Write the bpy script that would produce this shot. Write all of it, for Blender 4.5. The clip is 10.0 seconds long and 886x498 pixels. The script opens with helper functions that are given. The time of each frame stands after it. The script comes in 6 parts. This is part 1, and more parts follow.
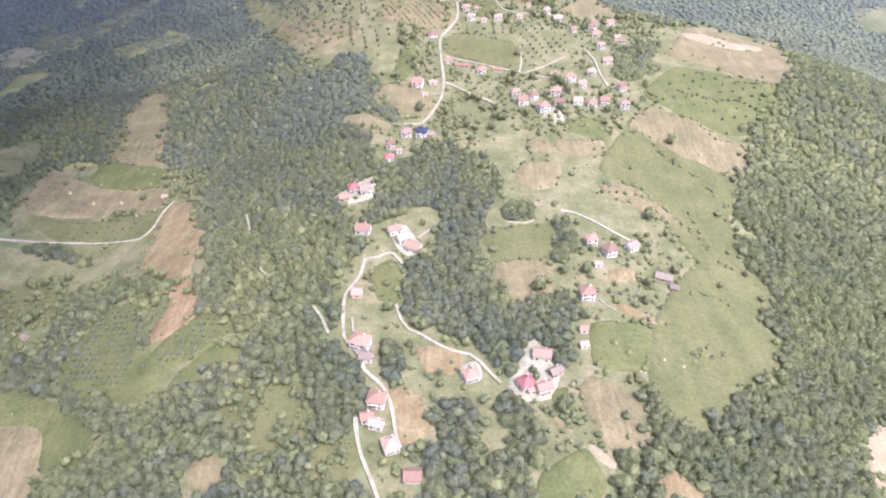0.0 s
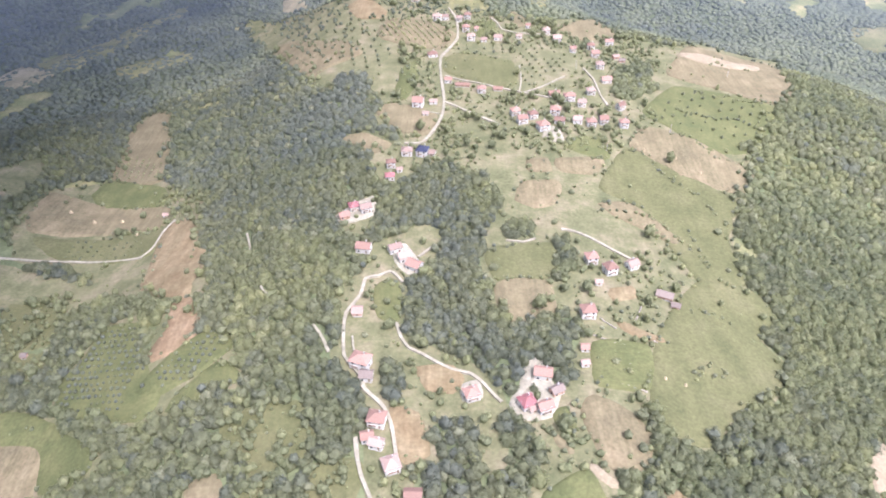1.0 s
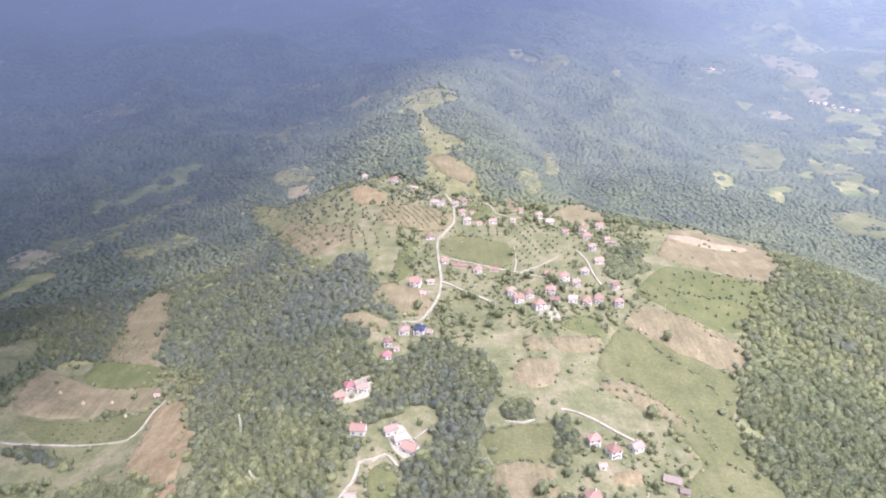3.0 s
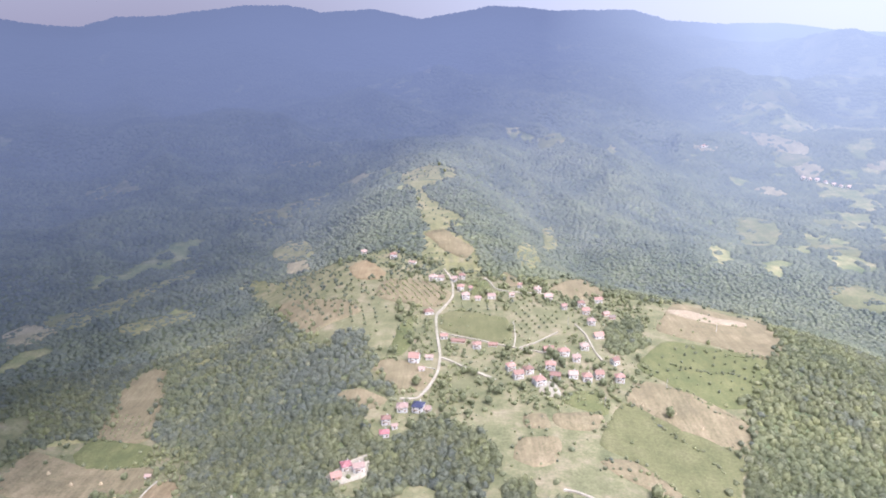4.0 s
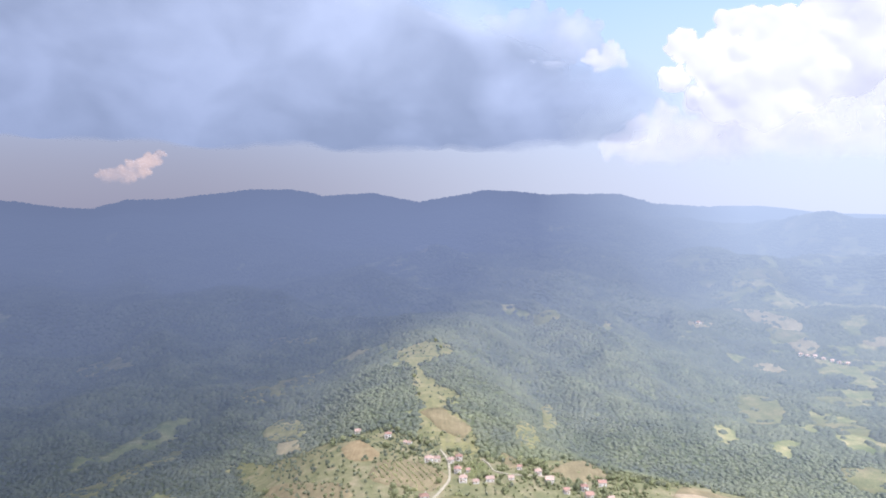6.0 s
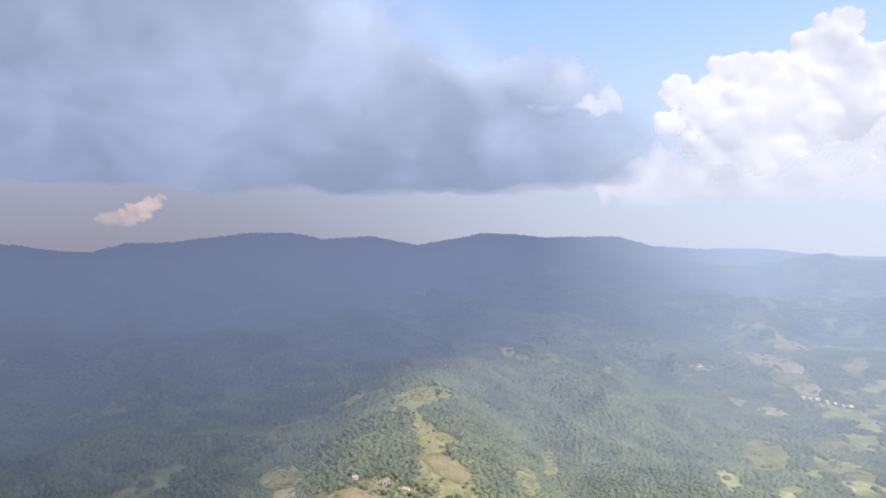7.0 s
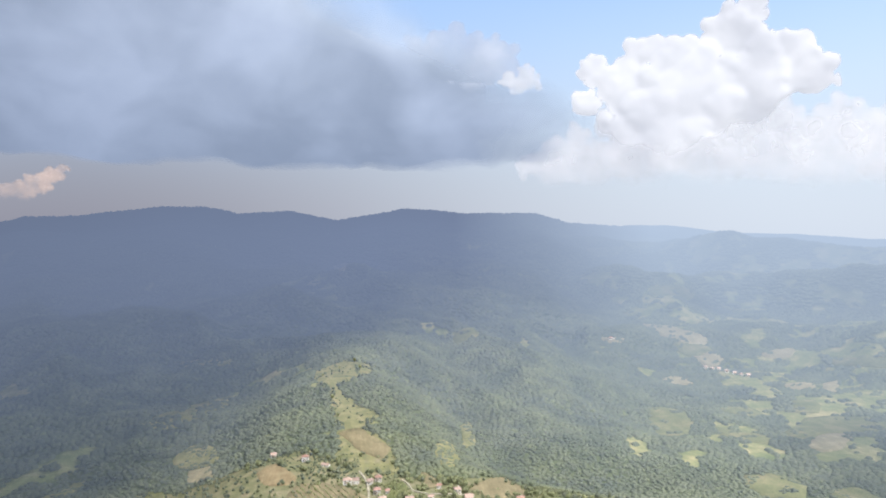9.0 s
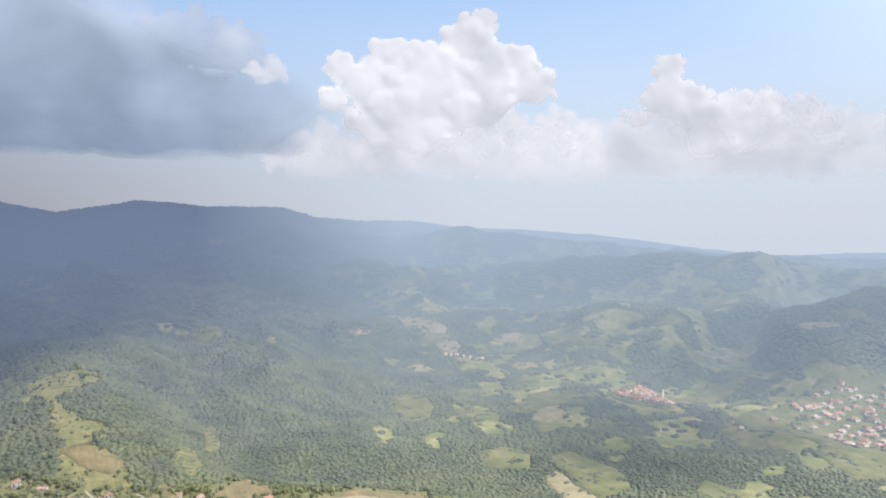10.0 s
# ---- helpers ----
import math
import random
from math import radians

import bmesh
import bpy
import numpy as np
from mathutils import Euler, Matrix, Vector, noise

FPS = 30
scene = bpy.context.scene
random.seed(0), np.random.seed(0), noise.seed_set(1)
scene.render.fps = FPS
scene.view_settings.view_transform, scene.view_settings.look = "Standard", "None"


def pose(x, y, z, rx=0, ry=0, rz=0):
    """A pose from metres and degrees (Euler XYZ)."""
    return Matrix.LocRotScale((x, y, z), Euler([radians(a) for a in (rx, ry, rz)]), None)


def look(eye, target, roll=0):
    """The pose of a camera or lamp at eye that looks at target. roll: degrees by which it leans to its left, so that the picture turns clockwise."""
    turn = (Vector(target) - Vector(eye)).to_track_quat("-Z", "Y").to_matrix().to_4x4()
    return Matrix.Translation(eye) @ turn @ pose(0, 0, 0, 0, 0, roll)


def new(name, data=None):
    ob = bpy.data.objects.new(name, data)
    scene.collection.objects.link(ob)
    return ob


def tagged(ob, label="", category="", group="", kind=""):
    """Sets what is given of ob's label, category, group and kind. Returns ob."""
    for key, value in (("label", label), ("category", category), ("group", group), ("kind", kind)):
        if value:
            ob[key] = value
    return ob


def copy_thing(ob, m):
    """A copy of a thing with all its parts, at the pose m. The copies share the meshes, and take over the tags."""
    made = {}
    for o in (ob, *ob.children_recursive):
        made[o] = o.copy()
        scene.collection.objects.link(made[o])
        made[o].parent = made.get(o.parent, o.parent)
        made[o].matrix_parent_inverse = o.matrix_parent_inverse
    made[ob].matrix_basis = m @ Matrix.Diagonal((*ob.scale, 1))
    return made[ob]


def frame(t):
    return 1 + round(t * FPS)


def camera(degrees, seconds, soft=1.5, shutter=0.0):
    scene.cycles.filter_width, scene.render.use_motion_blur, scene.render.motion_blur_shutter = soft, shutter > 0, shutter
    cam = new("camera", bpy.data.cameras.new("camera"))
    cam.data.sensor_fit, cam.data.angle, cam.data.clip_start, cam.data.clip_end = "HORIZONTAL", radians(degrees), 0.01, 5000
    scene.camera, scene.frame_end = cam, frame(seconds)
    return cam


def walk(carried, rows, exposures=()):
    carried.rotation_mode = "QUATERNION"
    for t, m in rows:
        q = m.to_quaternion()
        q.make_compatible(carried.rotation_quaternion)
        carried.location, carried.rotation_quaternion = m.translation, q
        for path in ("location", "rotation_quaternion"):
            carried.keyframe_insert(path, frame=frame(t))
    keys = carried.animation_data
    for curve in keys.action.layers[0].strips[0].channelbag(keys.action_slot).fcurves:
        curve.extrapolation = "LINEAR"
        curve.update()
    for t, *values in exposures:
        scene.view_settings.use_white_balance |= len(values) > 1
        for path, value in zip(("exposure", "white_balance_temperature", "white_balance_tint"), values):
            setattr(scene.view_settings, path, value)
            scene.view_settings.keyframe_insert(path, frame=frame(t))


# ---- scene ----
# ---- camera: it hangs high over the ridge, tilts up and then turns to the right ----
cam = camera(64.0, 10.0, soft=1.85)
PATH = [
    (0.0, pose(0, 0, 300, 51.78, -0.03, -0.00)),
    (0.5, pose(0, 0, 300, 52.01, 0.01, -0.01)),
    (1.0, pose(0, 0, 300, 53.26, 0.04, -0.01)),
    (1.5, pose(0, 0, 300, 55.52, 0.06, -0.05)),
    (2.0, pose(0, 0, 300, 59.16, 0.02, -0.10)),
    (2.5, pose(0, 0, 300, 63.12, 0.03, -0.17)),
    (3.0, pose(0, 0, 300, 67.64, -0.00, -0.25)),
    (3.2, pose(0, 0, 300, 69.25, 0.00, -0.26)),
    (4.3, pose(0, 0, 300, 75.26, 0.04, -0.43)),
    (4.5, pose(0, 0, 300, 76.50, -0.07, -0.40)),
    (5.0, pose(0, 0, 300, 80.10, -0.06, -0.50)),
    (5.5, pose(0, 0, 300, 84.43, -0.02, -0.59)),
    (6.0, pose(0, 0, 300, 87.86, 0.02, -0.68)),
    (7.5, pose(0, 0, 300, 91.70, 0.13, -0.79)),
    (8.0, pose(0, 0, 300, 90.86, 0.14, -0.75)),
    (8.5, pose(0, 0, 300, 89.73, 0.12, -0.73)),
    (8.7, pose(0, 0, 300, 89.55, 0.10, -0.73)),
    (8.8, pose(0, 0, 300, 89.50, 0.08, -0.95)),
    (8.9, pose(0, 0, 300, 89.45, 0.00, -2.30)),
    (9.0, pose(0, 0, 300, 89.35, -0.05, -7.20)),
    (9.1, pose(0, 0, 300, 89.25, -0.05, -12.00)),
    (9.2, pose(0, 0, 300, 89.15, -0.05, -17.00)),
    (9.3, pose(0, 0, 300, 89.05, -0.08, -21.60)),
    (9.4, pose(0, 0, 300, 88.95, -0.08, -26.00)),
    (9.5, pose(0, 0, 300, 88.94, -0.08, -27.16)),
    (10.0, pose(0, 0, 300, 88.94, -0.09, -27.38)),
]
walk(cam, PATH, [(0.0, 1.70, 5700, 26), (3.0, 1.68, 5650, 27), (4.5, 1.61, 5650, 24), (6.0, 1.47, 5800, 19), (7.5, 1.30, 6050, 15), (8.5, 1.33, 6100, 12), (9.0, 1.30, 6150, 11), (9.5, 1.18, 6200, 11), (10.0, 1.17, 6200, 11)])

# ---- daylight: a high summer sun from behind and the right, a hazy sky ----
SUN = Vector((0.30, -0.40, 0.87)).normalized()
world = bpy.data.worlds.new("world")
scene.world = world
world.use_nodes = True
wn = world.node_tree
sky = wn.nodes.new("ShaderNodeTexSky")
sky.sky_type = "NISHITA"
sky.sun_disc = False
sky.sun_elevation = math.asin(SUN.z)
sky.sun_rotation = math.atan2(SUN.x, SUN.y)
sky.altitude = 600
sky.air_density = 1.0
sky.dust_density = 3.5
sky.ozone_density = 1.5
# a pale haze lies along the horizon
tc = wn.nodes.new("ShaderNodeTexCoord")
sep = wn.nodes.new("ShaderNodeSeparateXYZ")
veil = wn.nodes.new("ShaderNodeMapRange")
veil.interpolation_type = "SMOOTHERSTEP"
veil.inputs[1].default_value, veil.inputs[2].default_value = 0.0, 0.47
veil.inputs[3].default_value, veil.inputs[4].default_value = 0.95, 0.0
thick = wn.nodes.new("ShaderNodeMix")
thick.data_type = "RGBA"
# it is dim under the storm cloud and bright in the sun beyond
side = wn.nodes.new("ShaderNodeMapRange")
side.interpolation_type = "SMOOTHSTEP"
side.inputs[1].default_value, side.inputs[2].default_value = -0.4, 0.6
tone = wn.nodes.new("ShaderNodeMix")
tone.data_type = "RGBA"
tone.inputs[6].default_value, tone.inputs[7].default_value = (0.83, 0.81, 0.96, 1), (2.02, 2.17, 2.36, 1)
wn.links.new(sep.outputs["X"], side.inputs[0])
wn.links.new(side.outputs[0], tone.inputs[0])
# and a broad unseen glow round the sun is added to fill shadows
near_sun = wn.nodes.new("ShaderNodeVectorMath")
near_sun.operation = "DOT_PRODUCT"
near_sun.inputs[1].default_value = SUN
glare = wn.nodes.new("ShaderNodeMapRange")
glare.interpolation_type = "SMOOTHSTEP"
glare.inputs[1].default_value, glare.inputs[2].default_value = 0.15, 1.0
glare.inputs[3].default_value, glare.inputs[4].default_value = 0.0, 5.0
aureole = wn.nodes.new("ShaderNodeMix")
aureole.data_type, aureole.blend_type = "RGBA", "ADD"
aureole.inputs[0].default_value = 1.0
spread = wn.nodes.new("ShaderNodeVectorMath")
spread.operation = "SCALE"
spread.inputs[0].default_value = (1.0, 0.97, 0.92)
wn.links.new(tone.outputs[2], thick.inputs[7])
wn.links.new(tc.outputs["Generated"], near_sun.inputs[0])
wn.links.new(near_sun.outputs["Value"], glare.inputs[0])
wn.links.new(glare.outputs[0], spread.inputs["Scale"])
wn.links.new(thick.outputs[2], aureole.inputs[6])
wn.links.new(spread.outputs[0], aureole.inputs[7])
wn.links.new(tc.outputs["Generated"], sep.inputs[0])
wn.links.new(sep.outputs["Z"], veil.inputs[0])
wn.links.new(veil.outputs[0], thick.inputs[0])
clear = wn.nodes.new("ShaderNodeMix")
clear.data_type, clear.blend_type = "RGBA", "MULTIPLY"
clear.inputs[0].default_value = 1.0
clear.inputs[7].default_value = (0.83, 0.82, 0.775, 1)
wn.links.new(sky.outputs[0], clear.inputs[6])
wn.links.new(clear.outputs[2], thick.inputs[6])
wn.links.new(aureole.outputs[2], wn.nodes["Background"].inputs[0])
wn.nodes["Background"].inputs[1].default_value = 0.145
lamp = bpy.data.lights.new("sun", "SUN")
lamp.energy = 1.75
lamp.angle = radians(2.5)
lamp.color = (1.0, 0.95, 0.87)
new("sun", lamp).matrix_world = look(SUN * 1000, (0, 0, 0))

# ---- materials ----
def material(name, rough=0.9):
    m = bpy.data.materials.new(name)
    m.use_nodes = True
    nt = m.node_tree
    b = nt.nodes["Principled BSDF"]
    b.inputs["Roughness"].default_value = rough
    b.inputs["Specular IOR Level"].default_value = 0.15
    return m, nt, b


def noise_node(nt, size, detail=3, stretch=None, rough=0.55):
    """Noise in world metres."""
    geo = nt.nodes.new("ShaderNodeNewGeometry")
    n = nt.nodes.new("ShaderNodeTexNoise")
    n.inputs["Scale"].default_value = 1.0 / size
    n.inputs["Detail"].default_value = detail
    n.inputs["Roughness"].default_value = rough
    if stretch:
        mp = nt.nodes.new("ShaderNodeMapping")
        mp.inputs["Rotation"].default_value = (0, 0, stretch[1])
        mp.inputs["Scale"].default_value = (1, stretch[0], 1)
        nt.links.new(geo.outputs["Position"], mp.inputs["Vector"])
        nt.links.new(mp.outputs[0], n.inputs["Vector"])
    else:
        nt.links.new(geo.outputs["Position"], n.inputs["Vector"])
    return n.outputs["Fac"]


def ramp(nt, fac, stops):
    r = nt.nodes.new("ShaderNodeValToRGB")
    e = r.color_ramp.elements
    while len(e) < len(stops):
        e.new(0.5)
    for k, (p, c) in enumerate(stops):
        e[k].position, e[k].color = p, (*c, 1)
    nt.links.new(fac, r.inputs[0])
    return r.outputs[0]


def blend(nt, fac, a, b, how="MIX"):
    m = nt.nodes.new("ShaderNodeMix")
    m.data_type, m.blend_type = "RGBA", how
    if isinstance(fac, float):
        m.inputs[0].default_value = fac
    else:
        nt.links.new(fac, m.inputs[0])
    nt.links.new(a, m.inputs[6])
    nt.links.new(b, m.inputs[7])
    return m.outputs[2]


def bump(nt, b, fac, strength, dist):
    n = nt.nodes.new("ShaderNodeBump")
    n.inputs["Strength"].default_value = strength
    n.inputs["Distance"].default_value = dist
    nt.links.new(fac, n.inputs["Height"])
    nt.links.new(n.outputs[0], b.inputs["Normal"])


def painted_haze(nt, b, start=835.0, reach=1340.0):
    """Paints haze into a far material as glow: blue on the left as in cloud shade, paler on the right as in sun,
    and hiding more of the surface the farther it lies from the camera."""
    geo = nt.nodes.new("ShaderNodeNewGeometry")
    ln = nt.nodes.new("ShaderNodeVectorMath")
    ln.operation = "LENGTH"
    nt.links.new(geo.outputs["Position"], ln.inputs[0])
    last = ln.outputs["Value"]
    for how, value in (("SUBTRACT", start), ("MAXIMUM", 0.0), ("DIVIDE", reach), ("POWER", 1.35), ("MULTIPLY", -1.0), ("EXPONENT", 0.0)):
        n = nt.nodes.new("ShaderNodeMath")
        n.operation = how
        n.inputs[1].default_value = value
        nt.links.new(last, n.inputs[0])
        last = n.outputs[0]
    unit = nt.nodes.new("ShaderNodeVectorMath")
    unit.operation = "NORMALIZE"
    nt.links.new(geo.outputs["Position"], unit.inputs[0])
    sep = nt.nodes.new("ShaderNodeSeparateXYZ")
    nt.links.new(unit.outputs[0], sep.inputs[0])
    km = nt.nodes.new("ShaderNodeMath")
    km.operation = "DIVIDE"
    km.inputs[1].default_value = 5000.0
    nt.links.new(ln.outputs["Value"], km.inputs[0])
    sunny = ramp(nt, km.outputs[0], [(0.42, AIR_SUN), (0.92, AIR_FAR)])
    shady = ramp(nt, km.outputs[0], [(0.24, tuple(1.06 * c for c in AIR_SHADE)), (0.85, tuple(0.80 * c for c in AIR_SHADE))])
    # the painted shade is darkest far to the left
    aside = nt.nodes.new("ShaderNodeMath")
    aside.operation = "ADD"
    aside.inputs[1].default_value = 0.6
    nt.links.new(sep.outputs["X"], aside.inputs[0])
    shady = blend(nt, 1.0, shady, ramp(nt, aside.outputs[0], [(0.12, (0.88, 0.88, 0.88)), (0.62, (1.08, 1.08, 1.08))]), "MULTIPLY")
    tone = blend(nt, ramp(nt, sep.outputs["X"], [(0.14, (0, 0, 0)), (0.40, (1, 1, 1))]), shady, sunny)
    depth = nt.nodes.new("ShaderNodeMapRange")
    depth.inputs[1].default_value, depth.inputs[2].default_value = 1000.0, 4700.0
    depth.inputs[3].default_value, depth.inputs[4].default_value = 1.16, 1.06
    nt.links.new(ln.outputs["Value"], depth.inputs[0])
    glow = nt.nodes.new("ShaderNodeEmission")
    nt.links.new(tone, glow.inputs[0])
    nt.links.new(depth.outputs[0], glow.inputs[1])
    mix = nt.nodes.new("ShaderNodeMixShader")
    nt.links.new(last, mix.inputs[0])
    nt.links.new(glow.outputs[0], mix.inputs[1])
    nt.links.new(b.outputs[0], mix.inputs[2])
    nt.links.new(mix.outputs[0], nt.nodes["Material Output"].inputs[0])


# colours of the painted haze: in shade, in sun, and farthest off
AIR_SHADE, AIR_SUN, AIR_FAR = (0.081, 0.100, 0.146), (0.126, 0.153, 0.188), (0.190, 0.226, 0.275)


def soil_mat(name, dark, mid, light, size=22.0, rows=0.0, angle=0.0, far=False, grass=False):
    """Grass, stubble or soil: large patches, fine grain and, if rows is set, drill rows that many metres apart."""
    m, nt, b = material(name, 0.95)
    big = ramp(nt, noise_node(nt, size, 4, rough=0.62), [(0.28, dark), (0.5, mid), (0.72, light)])
    if grass:
        at = nt.nodes.new("ShaderNodeAttribute")
        at.attribute_name = "tint"
        open_land = ramp(nt, noise_node(nt, 55, 4, rough=0.65), [(0.3, (0.115, 0.14, 0.058)), (0.5, (0.19, 0.195, 0.086)), (0.68, (0.33, 0.285, 0.145))])
        big = blend(nt, at.outputs["Fac"], big, open_land)
    fine = ramp(nt, noise_node(nt, 2.2, 5, rough=0.7), [(0.3, (0.62, 0.62, 0.60)), (0.7, (1.25, 1.22, 1.2))])
    col = blend(nt, 0.75, big, fine, "MULTIPLY")
    streak = ramp(nt, noise_node(nt, 9, 3, (0.18, angle)), [(0.35, (0.86, 0.88, 0.86)), (0.65, (1.1, 1.08, 1.08))])
    col = blend(nt, 0.7, col, streak, "MULTIPLY")
    if rows:
        line = noise_node(nt, rows, 1, (0.05, angle))
        col = blend(nt, 0.8, col, ramp(nt, line, [(0.4, (0.90, 0.89, 0.88)), (0.6, (1.06, 1.06, 1.06))]), "MULTIPLY")
    nt.links.new(col, b.inputs["Base Color"])
    bump(nt, b, noise_node(nt, 1.6, 3), 0.5, 0.4)
    # far ground and fields glow with painted haze
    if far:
        painted_haze(nt, b)
    return m


def leaf_mat(name, far=False):
    """Foliage: each crown has its own green (the mesh's tint), with leaf clumps of lighter and darker green."""
    m, nt, b = material(name, 0.8)
    at = nt.nodes.new("ShaderNodeAttribute")
    at.attribute_name = "tint"
    # the low tints are bluer, to paint haze on the left-slope woods
    crown = ramp(nt, at.outputs["Fac"], [(0.0, (0.160, 0.175, 0.143)), (0.18, (0.172, 0.186, 0.134)), (0.35, (0.181, 0.191, 0.120)),
                                        (0.7, (0.218, 0.232, 0.124)), (0.88, (0.278, 0.284, 0.150)), (1.0, (0.270, 0.276, 0.186))])
    leaf = ramp(nt, noise_node(nt, 2.0, 6, rough=0.82), [(0.36, (0.80, 0.82, 0.79)), (0.5, (1.0, 1.0, 1.0)), (0.64, (1.26, 1.25, 1.2))])
    col = blend(nt, 0.9, crown, leaf, "MULTIPLY")
    stand = ramp(nt, noise_node(nt, 120, 3), [(0.35, (0.83, 0.86, 0.86)), (0.65, (1.18, 1.15, 1.03))])
    col = blend(nt, 0.8, col, stand, "MULTIPLY")
    # painted distance: far leaves get a darker, bluer copy of the green
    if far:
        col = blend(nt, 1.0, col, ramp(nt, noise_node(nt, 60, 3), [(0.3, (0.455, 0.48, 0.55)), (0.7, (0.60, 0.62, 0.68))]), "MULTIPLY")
    nt.links.new(col, b.inputs["Base Color"])
    bump(nt, b, noise_node(nt, 1.3, 4, rough=0.7), 0.6, 0.6)
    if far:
        painted_haze(nt, b)
    else:
        thru = nt.nodes.new("ShaderNodeBsdfTranslucent")
        nt.links.new(col, thru.inputs[0])
        mix = nt.nodes.new("ShaderNodeMixShader")
        mix.inputs[0].default_value = 0.42
        nt.links.new(b.outputs[0], mix.inputs[1])
        nt.links.new(thru.outputs[0], mix.inputs[2])
        nt.links.new(mix.outputs[0], nt.nodes["Material Output"].inputs[0])
    return m


def plain_mat(name, colour, rough=0.8, vary=0.12, grain=1.2, metal=0.0, far=False):
    """A painted, tiled or plastered surface: slight change from house to house, stains and grain."""
    m, nt, b = material(name, rough)
    b.inputs["Metallic"].default_value = metal
    info = nt.nodes.new("ShaderNodeObjectInfo")
    lo, hi = tuple(c * (1 - vary) for c in colour), tuple(min(0.9, c * (1 + vary)) for c in colour)
    a = ramp(nt, info.outputs["Random"], [(0.0, lo), (1.0, hi)])
    g = ramp(nt, noise_node(nt, grain, 4, rough=0.7), [(0.3, (0.74, 0.73, 0.72)), (0.7, (1.1, 1.1, 1.1))])
    nt.links.new(blend(nt, 0.8, a, g, "MULTIPLY"), b.inputs["Base Color"])
    bump(nt, b, noise_node(nt, 0.4, 2), 0.3, 0.05)
    # haze glow put into the material of far walls and roofs
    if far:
        painted_haze(nt, b, 1100.0, 1900.0)
    return m


def sky_dir(nt):
    """The direction of a point as seen from the camera's position, as a unit vector."""
    geo = nt.nodes.new("ShaderNodeNewGeometry")
    sub = nt.nodes.new("ShaderNodeVectorMath")
    sub.operation = "SUBTRACT"
    sub.inputs[1].default_value = (0, 0, 300)
    nt.links.new(geo.outputs["Position"], sub.inputs[0])
    unit = nt.nodes.new("ShaderNodeVectorMath")
    unit.operation = "NORMALIZE"
    nt.links.new(sub.outputs[0], unit.inputs[0])
    return unit.outputs[0]


def billow_noise(nt, degrees, detail, rough=0.5, warp=0.0, flat=1.0):
    """Soft noise whose lumps span that many degrees of the sky."""
    n = nt.nodes.new("ShaderNodeTexNoise")
    n.inputs["Scale"].default_value = 57.3 / degrees
    n.inputs["Detail"].default_value = detail
    n.inputs["Roughness"].default_value = rough
    n.inputs["Distortion"].default_value = warp
    mp = nt.nodes.new("ShaderNodeMapping")
    mp.inputs["Scale"].default_value = (1, 1, flat)
    nt.links.new(sky_dir(nt), mp.inputs["Vector"])
    nt.links.new(mp.outputs[0], n.inputs["Vector"])
    return n.outputs["Fac"]


